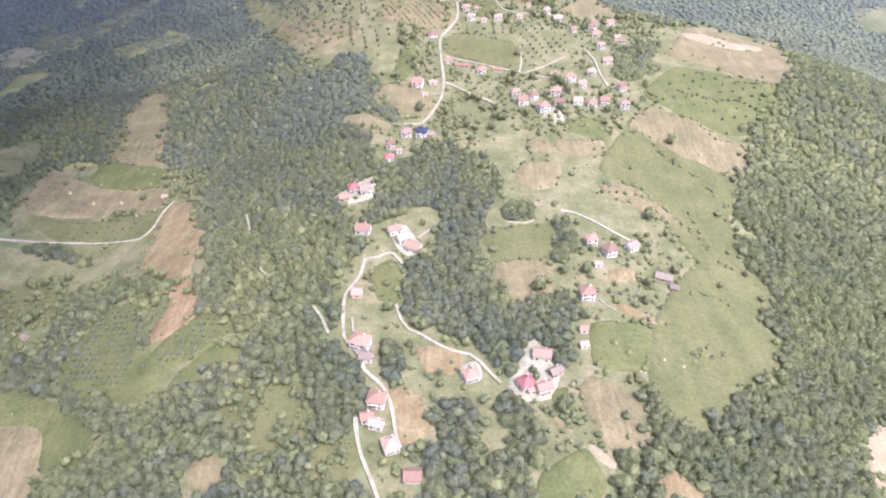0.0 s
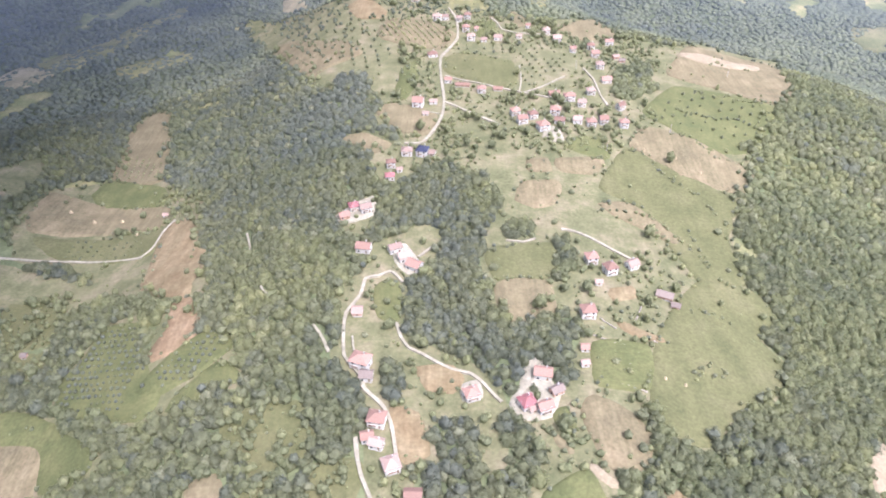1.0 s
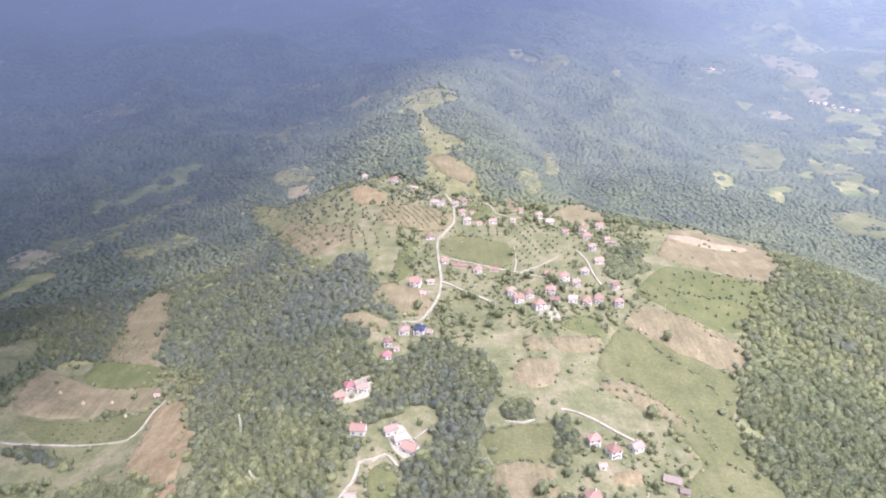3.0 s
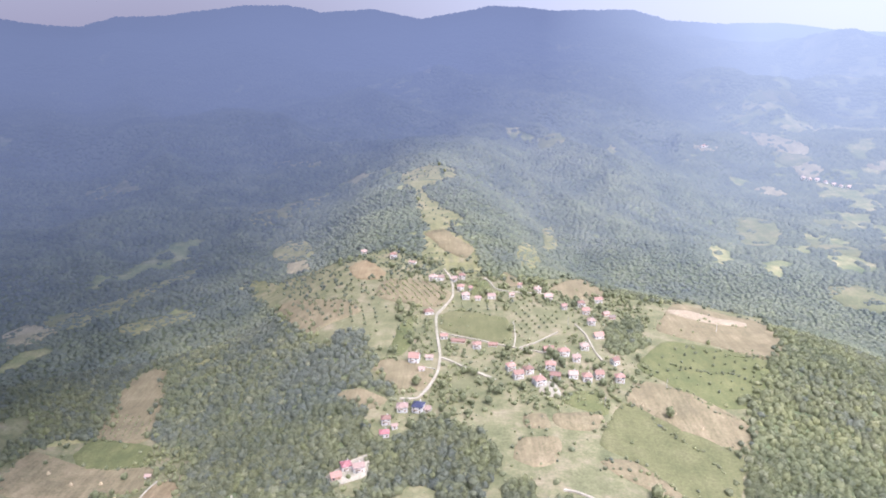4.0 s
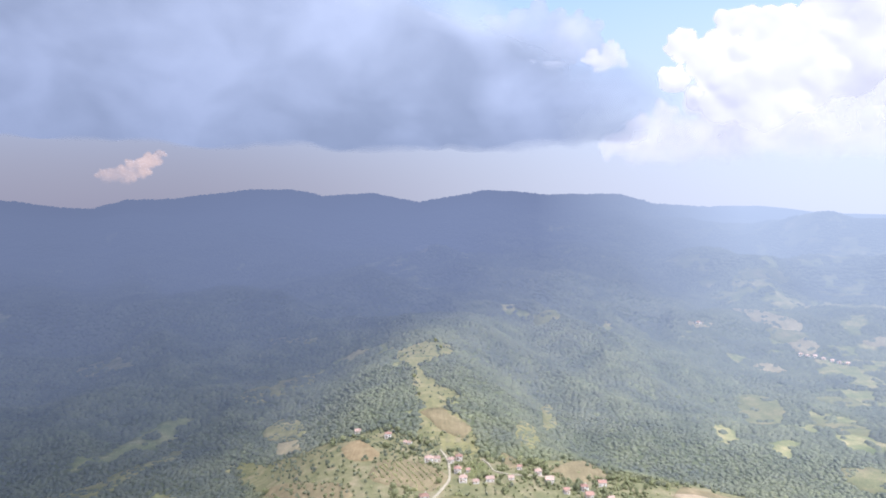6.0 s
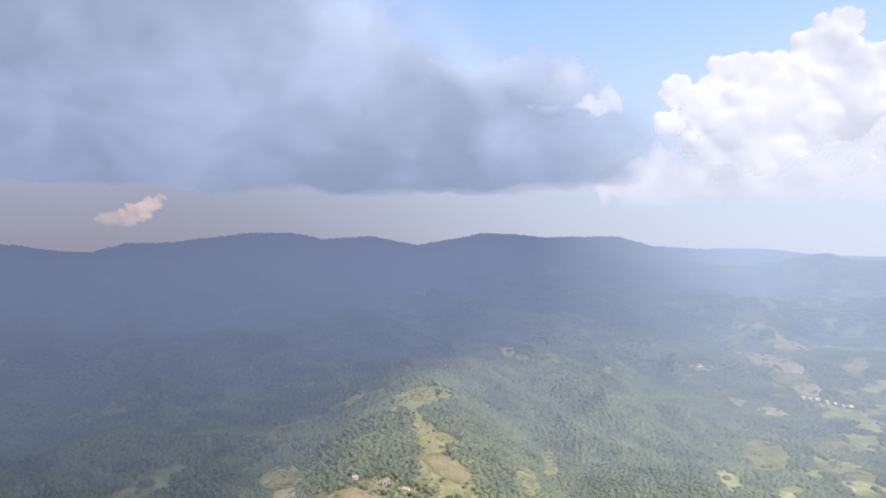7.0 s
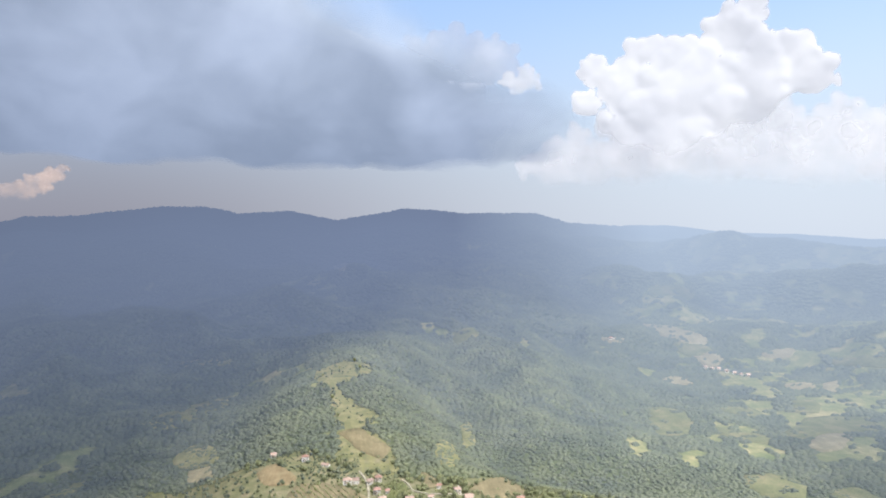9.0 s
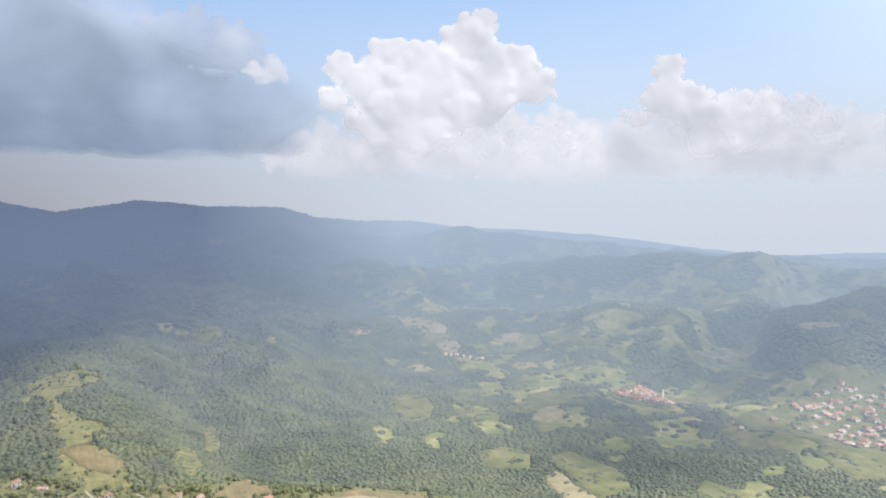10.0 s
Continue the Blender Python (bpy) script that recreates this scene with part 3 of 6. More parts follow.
FIELDS.append(("garden_plot", M_STUBBLE, [(55, 231), (56.5, 230), (63, 221), (61.5, 219.5), (57, 225)]))
FIELDS.append(("garden_plot", M_PALE, [(72, 211), (74, 212.5), (82, 201), (79.5, 200)]))
FIELDS.append(("garden_plot", M_GREEN, [(58, 244), (65, 249), (68, 237), (65, 231), (61, 233)]))
FIELDS.append(("ploughed_field", M_REDSOIL, [(-174, 347), (-161, 343), (-146, 311), (-156, 295), (-174, 292), (-167, 320)]))
FIELDS.append(("pasture", M_GREEN, [(-224, 272), (-230, 297), (-221, 312), (-216, 334), (-190, 326), (-180, 300), (-171, 287), (-155, 262), (-163, 248), (-184, 255)]))
FIELDS.append(("pasture", M_GREEN, [(-166, 282), (-145, 307), (-129, 307), (-122, 290), (-136, 275), (-153, 264), (-171, 268)]))
FIELDS.append(("pasture", M_GREEN, [(-147, 252), (-141, 265), (-131, 276), (-122, 280), (-109, 266), (-123, 263), (-132, 251)]))
FIELDS.append(("stubble_field", M_STUBBLE, [(-276, 258), (-226, 249), (-216, 225), (-214, 202), (-255, 208)]))
FIELDS.append(("pasture", M_GREEN, [(-276, 279), (-240, 273), (-185, 235), (-187, 221), (-210, 219), (-224, 248), (-266, 259)]))
FIELDS.append(("stubble_field", M_STUBBLE, [(-123, 203), (-110, 208), (-103, 193), (-113, 186)]))
FIELDS.append(("crag_face", M_STUBBLE, [(-87, 547), (-70, 556), (-45, 535), (-57, 521)]))
FIELDS.append(("bare_scar", M_PALE, [(239, 246), (272, 270), (241, 206), (225, 214)]))
FIELDS.append(("ploughed_field", M_SOIL, [(102, 197), (111, 199), (125, 185), (102, 178)]))
FIELDS.append(("ploughed_field", M_SOIL, [(-14, 278), (5, 278), (11, 269), (5, 259), (-9, 261)]))
FIELDS.append(("pasture", M_GREEN, [(-44, 346), (-34, 356), (-27, 347), (-27, 317), (-39, 320)]))
FIELDS.append(("stubble_field", M_SOIL, [(-28, 248), (-14, 245), (-7, 219), (-18, 212), (-23, 222)]))
FIELDS.append(("pasture", M_GREEN, [(89, 302), (120, 303), (115, 268), (86, 267)]))
FIELDS.append(("pasture", M_GREEN, [(48, 196), (70, 209), (75, 191), (66, 182), (45, 181)]))
FIELDS.append(("earth_bank", M_STUBBLE, [(119, 455), (142, 459), (160, 441), (173, 420), (167, 415), (149, 429), (130, 442)]))
FIELDS.append(("earth_bank", M_SOIL, [(109, 353), (123, 356), (124, 347), (109, 342)]))
FIELDS.append(("earth_bank", M_SOIL, [(110, 322), (132, 309), (130, 305), (108, 316)]))
FIELDS.append(("earth_bank", M_STUBBLE, [(70, 514), (86, 512), (87, 496), (70, 496)]))
FIELDS.append(("earth_bank", M_STUBBLE, [(93, 512), (132, 517), (123, 496), (96, 496)]))
FIELDS.append(("pasture", M_GREEN, [(107, 542), (134, 551), (139, 527), (133, 519), (105, 529)]))
FIELDS.append(("glade", M_FARFIELD, [(263, 1857), (339, 1898), (326, 1819), (261, 1793)]))
FIELDS.append(("glade", M_FARSTUB, [(732, 2045), (795, 2017), (769, 1997), (735, 2018)]))
FIELDS.append(("meadow", M_FARSTUB, [(807, 1782), (866, 1825), (882, 1742), (827, 1750)]))
FIELDS.append(("meadow", M_FARFIELD, [(665, 1525), (728, 1474), (664, 1333), (597, 1334)]))
FIELDS.append(("meadow", M_FARFIELD, [(723, 990), (791, 1025), (795, 916), (754, 829), (677, 809), (702, 894)]))
FIELDS.append(("ploughed_field", M_FARSTUB, [(672, 942), (697, 932), (670, 801), (630, 816)]))
FIELDS.append(("meadow", M_FARFIELD, [(1269, 1243), (1613, 1344), (1500, 1236), (1256, 1169)]))
FIELDS.append(("town_ground", M_FARFIELD, [(1404, 1048), (1668, 1104), (1807, 1021), (1167, 640), (1172, 754), (1210, 866), (1076, 870), (1147, 1009), (1244, 1050)]))
FIELDS.append(("town_ground", M_FARFIELD, [(1159, 1357), (1281, 1360), (1266, 1222), (1196, 1180), (1133, 1257)]))
FIELDS.append(("meadow", M_FARFIELD, [(633, 1078), (717, 1060), (669, 972), (619, 1015)]))
FIELDS.append(("meadow", M_FARFIELD, [(856, 1321), (973, 1415), (1064, 1402), (1118, 1360), (1115, 1315), (1002, 1299), (927, 1303), (847, 1253)]))
FIELDS.append(("meadow", M_FARSTUB, [(831, 1208), (896, 1281), (968, 1306), (961, 1266), (894, 1206), (840, 1180)]))
FIELDS.append(("meadow", M_FARFIELD, [(1006, 1527), (1054, 1507), (1011, 1434), (971, 1461)]))
FIELDS.append(("meadow", M_FARFIELD, [(733, 1370), (769, 1309), (807, 1279), (764, 1233), (710, 1278)]))
FIELDS.append(("meadow", M_FARFIELD, [(835, 1531), (905, 1514), (907, 1464), (854, 1454), (818, 1487)]))
FIELDS.append(("meadow", M_FARSTUB, [(1070, 1652), (1139, 1643), (1113, 1592), (1062, 1626)]))
FIELDS.append(("meadow", M_FARSTUB, [(1177, 1647), (1216, 1656), (1145, 1564), (1131, 1586)]))
FIELDS.append(("meadow", M_FARFIELD, [(1164, 916), (1175, 876), (1131, 832), (1118, 868)]))
FIELDS.append(("meadow", M_FARFIELD, [(1211, 800), (1179, 693), (1128, 663), (1082, 695), (1160, 808)]))
FIELDS.append(("meadow", M_FARFIELD, [(884, 804), (904, 730), (820, 751)]))
FIELDS.append(("glade", M_FARSTUB, [(-586, 889), (-572, 917), (-515, 885), (-526, 850), (-553, 835)]))
FIELDS.append(("glade", M_FARGRASS, [(-562, 927), (-498, 994), (-449, 1040), (-427, 1152), (-410, 1127), (-449, 977), (-498, 894)]))
FIELDS.append(("glade", M_FARGRASS, [(-372, 1314), (-317, 1413), (-247, 1481), (-245, 1394), (-320, 1321)]))
FIELDS.append(("glade", M_FARGRASS, [(-771, 1522), (-695, 1551), (-635, 1492), (-720, 1488)]))
FIELDS.append(("glade", M_FARGRASS, [(-439, 899), (-361, 959), (-344, 933), (-412, 871)]))
FIELDS.append(("glade", M_FARGRASS, [(-293, 1196), (-275, 1257), (-233, 1227), (-212, 1131), (-241, 1134), (-278, 1175)]))
FIELDS.append(("glade", M_FARSTUB, [(-256, 1130), (-219, 1119), (-197, 1031), (-240, 1074)]))
FIELDS.append(("glade", M_FARGRASS, [(-392, 1708), (-271, 1641), (-273, 1613), (-373, 1654)]))
FIELDS.append(("glade", M_FARFIELD, [(199, 1340), (211, 1348), (197, 1207), (182, 1170)]))
FIELDS.append(("earth_bank", M_STUBBLE, [(-214, 881), (-181, 854), (-140, 803), (-106, 780), (-88, 736), (-123, 712), (-140, 700), (-170, 760)]))
FIELDS.append(("meadow", M_FARSTUB, [(1552, 1436), (1716, 1372), (1707, 1365), (1556, 1430)]))
FIELDS.append(("meadow", M_FARSTUB, [(1719, 1259), (1740, 1249), (1825, 1178), (1816, 1172), (1722, 1220)]))
FIELDS.append(("meadow", M_FARFIELD, [(1835, 1688), (1883, 1528), (1871, 1518), (1804, 1648)]))
FIELDS.append(("meadow", M_FARFIELD, [(2068, 1679), (2225, 1699), (2169, 1667), (1957, 1567)]))
FIELDS.append(("meadow", M_FARFIELD, [(1528, 1576), (1610, 1545), (1583, 1519), (1512, 1548)]))
FIELDS.append(("meadow", M_FARFIELD, [(1272, 1790), (1370, 1642), (1358, 1603), (1275, 1736)]))
FIELDS.append(("meadow", M_FARSTUB, [(1155, 1898), (1261, 1898), (1219, 1850), (1159, 1870)]))
FIELDS.append(("meadow", M_FARFIELD, [(1152, 3426), (1358, 3485), (1317, 3382), (1119, 3242)]))
FIELDS.append(("meadow", M_FARFIELD, [(1552, 3983), (1807, 3973), (1568, 3522), (1378, 3455)]))
FIELDS.append(("meadow", M_FARFIELD, [(1089, 2497), (1255, 2490), (1197, 2422), (1074, 2436)]))
FIELDS.append(("meadow", M_FARFIELD, [(1547, 2521), (1564, 2481), (1582, 2343), (1542, 2446)]))
FIELDS.append(("meadow", M_FARSTUB, [(951, 2241), (1013, 2158), (1066, 2033), (1039, 2000), (972, 2007), (945, 2076)]))
FIELDS.append(("meadow", M_FARFIELD, [(943, 2009), (1044, 1991), (1033, 1932), (974, 1933), (943, 1967)]))
FIELDS.append(("meadow", M_FARSTUB, [(974, 1933), (1033, 1932), (1024, 1861), (976, 1826), (964, 1874)]))
FIELDS.append(("meadow", M_FARFIELD, [(1847, 1225), (1909, 1162), (1834, 1184), (1833, 1207)]))
FIELDS.append(("meadow", M_FARFIELD, [(2386, 1647), (2408, 1577), (2377, 1577), (2360, 1629)]))
FIELDS.append(("meadow", M_FARFIELD, [(1945, 1790), (1967, 1759), (1913, 1675), (1899, 1734)]))
FIELDS.append(("meadow", M_FARFIELD, [(1380, 2534), (1432, 2440), (1402, 2433), (1369, 2504)]))
FIELDS.append(("glade", M_FARSTUB, [(-101, 3046), (-4, 3068), (75, 2843), (-43, 2460)]))
FIELDS.append(("glade", M_FARGRASS, [(205, 1350), (224, 1352), (200, 1187), (182, 1166)]))
FIELDS.append(("glade", M_FARGRASS, [(122, 1041), (168, 1161), (139, 924), (109, 889)]))
LANES.append((3.6, [(-27, 176), (-30, 184), (-35, 196), (-39, 205), (-42, 216), (-44, 228)]))
LANES.append((3.4, [(-23, 217), (-25, 229), (-27, 238), (-30, 246), (-34, 252), (-39, 257), (-43, 262), (-45, 270), (-51, 278), (-56, 285), (-58, 298), (-59, 310), (-59, 321), (-56, 329), (-52, 339), (-51, 348), (-50, 356), (-42, 359), (-35, 364), (-31, 361), (-26, 353)]))
LANES.append((3.0, [(-28, 314), (-25, 302), (-20, 293), (-12, 288), (-3, 281), (5, 276), (15, 273), (21, 267), (26, 259), (31, 252)]))
LANES.append((4.0, [(-33, 536), (-18, 538), (-8, 562), (-1, 589), (1, 616), (-1, 658), (-3, 699), (-2, 725), (9, 752), (16, 773), (17, 811), (14, 848), (7, 881)]))
LANES.append((4.6, [(1, 614), (10, 608), (26, 592), (50, 567)]))
LANES.append((3.0, [(2, 676), (22, 662), (45, 650), (72, 636), (100, 621)]))
LANES.append((2.8, [(57, 841), (63, 828), (68, 803), (83, 792), (109, 789), (136, 790)]))
LANES.append((3.2, [(85, 418), (94, 416), (105, 409), (119, 396), (132, 386)]))
LANES.append((3.2, [(-359, 439), (-335, 442), (-292, 442), (-257, 436), (-231, 431), (-225, 442), (-225, 465), (-221, 483)]))
LANES.append((3.0, [(-77, 309), (-72, 302), (-68, 294), (-65, 287)]))
LANES.append((3.6, [(53, 284), (48, 274), (45, 263), (36, 251)]))
LANES.append((3.0, [(145, 700), (150, 672), (150, 643), (150, 626), (153, 608)]))
LANES.append((2.0, [(76, 633), (95, 645), (122, 675)]))
LANES.append((2.0, [(79, 700), (77, 660), (73, 636)]))
LANES.append((2.0, [(44, 401), (56, 400), (65, 405)]))
LANES.append((2.6, [(-76, 433), (-64, 448), (-53, 456)]))
LANES.append((2.2, [(-51, 289), (-53, 301)]))
LANES.append((2.6, [(-17, 381), (-10, 390), (-5, 396)]))
LANES.append((2.2, [(-3, 592), (-11, 594), (-19, 596)]))
LANES.append((2.4, [(-144, 424), (-138, 407), (-134, 393)]))
LANES.append((2.2, [(-116, 347), (-113, 341), (-110, 337)]))
LANES.append((4.0, [(1284, 748), (1367, 846), (1387, 905), (1413, 953), (1436, 989), (1498, 1005)]))
LANES.append((4.0, [(1128, 1129), (1150, 1101), (1196, 1098)]))
LANES.append((5.0, [(1200, 1175), (1261, 1158)]))

HEDGEROWS = []
HEDGEROWS.append((3.2, [(173, 520), (186, 495), (199, 481), (210, 455), (218, 444)]))
HEDGEROWS.append((3.4, [(117, 444), (135, 447), (152, 445), (163, 435), (173, 420), (184, 400)]))
HEDGEROWS.append((2.6, [(203, 565), (222, 560), (230, 535), (244, 530), (255, 520)]))
HEDGEROWS.append((3.0, [(249, 657), (268, 647), (298, 637), (334, 642)]))
HEDGEROWS.append((2.8, [(156, 337), (165, 342), (179, 339), (184, 335)]))
HEDGEROWS.append((2.8, [(143, 280), (154, 290), (161, 294), (164, 286), (148, 281)]))
HEDGEROWS.append((6.5, [(106, 263), (106, 250), (105, 234), (108, 220), (113, 212)]))
HEDGEROWS.append((9.0, [(264, 562), (268, 544), (271, 528)]))
HEDGEROWS.append((3.0, [(182, 432), (186, 407), (186, 388)]))
HEDGEROWS.append((3.0, [(134, 382), (153, 376), (164, 364)]))
HEDGEROWS.append((2.6, [(108, 332), (126, 329), (132, 322)]))
HEDGEROWS.append((2.4, [(39, 358), (58, 358), (75, 361)]))
HEDGEROWS.append((3.2, [(220, 611), (239, 603), (260, 602), (281, 600)]))

ORCHARDS = []
ORCHARDS.append(([(-221, 274), (-229, 296), (-221, 312), (-215, 333), (-190, 325), (-178, 297), (-171, 288), (-179, 272), (-176, 256), (-207, 273)], 4.9, 76, 2.9))
ORCHARDS.append(([(-164, 282), (-145, 306), (-130, 307), (-124, 291), (-137, 276), (-154, 265), (-170, 268)], 4.9, 76, 2.8))
ORCHARDS.append(([(-320, 591), (-330, 639), (-284, 629), (-267, 581)], 6.5, 10, 3.2))
ORCHARDS.append(([(-304, 449), (-306, 475), (-245, 466), (-230, 434)], 7.5, 0, 3.4))
ORCHARDS.append(([(-72, 793), (-62, 843), (-18, 831), (11, 785), (-6, 749), (-52, 762)], 6.8, 20, 4.4))
ORCHARDS.append(([(82, 763), (115, 760), (136, 723), (121, 684), (76, 648)], 9.5, 15, 5.0))
ORCHARDS.append(([(22, 758), (73, 759), (72, 722), (13, 737)], 9.5, 0, 4.4))
ORCHARDS.append(([(-207, 872), (-143, 801), (-122, 752), (-140, 723), (-179, 786)], 12.0, 25, 5.0))
ORCHARDS.append(([(-115, 748), (-57, 746), (-54, 692), (-103, 700)], 13.0, 10, 5.5))
ORCHARDS.append(([(-93, 944), (-90, 983), (-72, 955), (-71, 906)], 9.0, 30, 4.0))
ORCHARDS.append(([(191, 604), (232, 656), (280, 648), (312, 621), (266, 552), (211, 577)], 13.0, 20, 4.6))
ORCHARDS.append(([(-257, 1061), (-182, 994), (-100, 853), (-67, 894), (-43, 844), (-53, 781), (-88, 736), (-137, 722), (-186, 841)], 11.5, 20, 6.6))
TOWNS = [[(1395, 1027), (1624, 1075), (1733, 1005), (1297, 741), (1250, 805), (1371, 956)], [(1158, 1336), (1262, 1350), (1250, 1279), (1213, 1197), (1161, 1269)]]
YARDS = [[(35, 251), (43, 266), (48, 285), (56, 288), (59, 270), (62, 258), (56, 243), (42, 240)], [(-36, 392), (-27, 396), (-15, 372), (-21, 362), (-30, 371)], [(11, 265), (19, 269), (20, 256), (11, 254)], [(86, 545), (93, 565), (102, 556), (101, 538)], [(-79, 431), (-55, 455), (-50, 432), (-69, 422)]]

# ---- shapes ----
from mathutils.geometry import delaunay_2d_cdt

def inside(poly, x, y):
    """Which of the points x, y lie in the polygon."""
    res = np.zeros(len(x), bool)
    n = len(poly)
    for k in range(n):
        (ax, ay), (bx, by) = poly[k], poly[(k + 1) % n]
        if ay == by:
            continue
        cross = (ay > y) != (by > y)
        res ^= cross & (x < (bx - ax) * (y - ay) / (by - ay) + ax)
    return res


def rounded(poly, step, closed=True, wobble=0.0):
    """The outline, smoothed through its corners and cut into steps, with an uneven edge."""
    p = np.array(poly, float)
    n = len(p)
    out = []
    for k in range(n if closed else n - 1):
        if closed:
            a, b, c, d = p[k - 1], p[k], p[(k + 1) % n], p[(k + 2) % n]
        else:
            a, b, c, d = p[max(k - 1, 0)], p[k], p[k + 1], p[min(k + 2, n - 1)]
        m = max(2, int(np.hypot(*(c - b)) / step))
        for s in np.arange(m) / m:
            q = 0.5 * (2 * b + (c - a) * s + (2 * a - 5 * b + 4 * c - d) * s * s + (3 * b - a - 3 * c + d) * s ** 3)
            lin = b + (c - b) * s
            out.append(0.6 * q + 0.4 * lin)
    if not closed:
        out.append(p[-1])
    out = np.array(out)
    if wobble:
        out[:, 0] += wobble * value_noise(out[:, 0], out[:, 1], step * 2.1, 11)
        out[:, 1] += wobble * value_noise(out[:, 0], out[:, 1], step * 2.1, 12)
    return out


def mesh_of(name, verts, faces, mats, smooth=False, slots=None, tint=None):
    """A mesh from arrays; faces is an array of triangles or quads."""
    me = bpy.data.meshes.new(name)
    verts, faces = np.asarray(verts, np.float32), np.asarray(faces, np.int32)
    n, k = faces.shape
    me.vertices.add(len(verts))
    me.vertices.foreach_set("co", verts.ravel())
    me.loops.add(n * k)
    me.loops.foreach_set("vertex_index", faces.ravel())
    me.polygons.add(n)
    me.polygons.foreach_set("loop_start", np.arange(n, dtype=np.int32) * k)
    for m in mats:
        me.materials.append(m)
    if slots is not None:
        me.polygons.foreach_set("material_index", np.asarray(slots, np.int32))
    me.polygons.foreach_set("use_smooth", np.full(n, smooth))
    if tint is not None:
        at = me.attributes.new("tint", "FLOAT", "POINT")
        at.data.foreach_set("value", np.asarray(tint, np.float32))
    me.update()
    me.validate()
    return me


def grid_faces(nr, nc, wrap=False):
    r, c = np.meshgrid(np.arange(nr - 1), np.arange(nc if wrap else nc - 1), indexing="ij")
    r, c = r.ravel(), c.ravel()
    d = (c + 1) % nc
    return np.stack([r * nc + c, r * nc + d, (r + 1) * nc + d, (r + 1) * nc + c], -1)


def farmland(x, y):
    """How open the land lies: small meadows between the woods, most of them in the wide valley to the right."""
    r, az = np.hypot(x, y), np.degrees(np.arctan2(x, y))
    valley = ease(16, 27, az) * ease(1000, 1350, r) * (1 - ease(3300, 4300, r)) * (0.65 + 0.35 * ease(600, 1400, x))
    lump = 0.36 * value_noise(x + 0.25 * y, 0.8 * y, 230, 71) + 0.52 * value_noise(x - 0.3 * y, 0.7 * y, 75, 72) + 0.34 * value_noise(x, y, 34, 73)
    left = ease(18, 30, -az) * ease(500, 800, r) * (1 - ease(1100, 1600, r))
    return ease(0.0, 0.10, lump - 0.62 + 0.73 * valley + 0.22 * left) * ease(330, 600, r) * (1 - ease(0.15, 0.5, np.exp(-((x - 2000) / 380) ** 2 - ((y - 1230) / 190) ** 2)))


# ---- ground: one sheet to the horizon ----
rings = [0.05, 2.0]
while rings[-1] < 4930:
    rings.append(rings[-1] + max(5.0, rings[-1] * 0.0105))
rings = np.array(rings)
turn = np.concatenate([np.arange(-180, -48, 3.0), np.arange(-48, 74, 0.3), np.arange(74, 180, 3.0)])
gr, ga = np.meshgrid(rings, np.radians(turn), indexing="ij")
gx, gy = (gr * np.sin(ga)).ravel(), (gr * np.cos(ga)).ravel()
gf = grid_faces(len(rings), len(turn), True)
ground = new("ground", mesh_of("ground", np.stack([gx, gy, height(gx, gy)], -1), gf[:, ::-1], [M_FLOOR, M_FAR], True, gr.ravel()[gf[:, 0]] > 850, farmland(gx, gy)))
tagged(ground, "hilly dark green woodland floor with ridges and valleys", "ground", kind="structure")


# ---- fields, meadows and lanes, laid on the ground ----
def drape(name, poly, mat, lift, label, cat, step=6.0, wobble=1.5, edge=None):
    rim = edge if edge is not None else rounded(poly, step, True, wobble)
    lo, hi = rim.min(0), rim.max(0)
    px, py = np.meshgrid(np.arange(lo[0], hi[0], step * 1.5), np.arange(lo[1], hi[1], step * 1.5))
    px, py = px.ravel(), py.ravel()
    keep = inside([tuple(q) for q in rim], px, py)
    pts = [Vector((float(a), float(b))) for a, b in np.concatenate([rim, np.stack([px[keep], py[keep]], -1)])]
    n = len(rim)
    v, _, f, *_ = delaunay_2d_cdt(pts, [(k, (k + 1) % n) for k in range(n)], [], 1, 0.01)
    v = np.array([(q.x, q.y) for q in v])
    f = np.array([t if Vector((v[t[1]] - v[t[0]]).tolist()).cross(Vector((v[t[2]] - v[t[0]]).tolist())) > 0 else t[::-1] for t in f])
    # the rim runs out flat into the ground
    d = np.roll(rim, -1, 0) - np.roll(rim, 1, 0)
    out = np.stack([d[:, 1], -d[:, 0]], -1) / (np.hypot(d[:, 0], d[:, 1])[:, None] + 1e-9)
    if np.sum(rim[:, 0] * np.roll(rim[:, 1], -1) - np.roll(rim[:, 0], -1) * rim[:, 1]) < 0:
        out = -out
    skirt = rim + out * min(1.6, step * 0.3)
    c = len(v)
    k, j = np.arange(n), (np.arange(n) + 1) % n
    near = [int(np.argmin(np.hypot(*(v - q).T))) for q in rim]
    near = np.array(near)
    tri = np.concatenate([np.stack([near[k], c + k, near[j]], -1), np.stack([near[j], c + k, c + j], -1)])
    p3 = np.concatenate([np.stack([v[:, 0], v[:, 1], height(v[:, 0], v[:, 1]) + lift], -1),
                         np.stack([skirt[:, 0], skirt[:, 1], height(skirt[:, 0], skirt[:, 1]) - 0.1], -1)])
    f = np.concatenate([f, tri])
    e1, e2 = p3[f[:, 1], :2] - p3[f[:, 0], :2], p3[f[:, 2], :2] - p3[f[:, 0], :2]
    f = np.where((e1[:, 0] * e2[:, 1] - e1[:, 1] * e2[:, 0] < 0)[:, None], f[:, ::-1], f)
    me = mesh_of(name, p3, f, [mat], True)
    return tagged(new(name, me), label, cat, kind="structure")


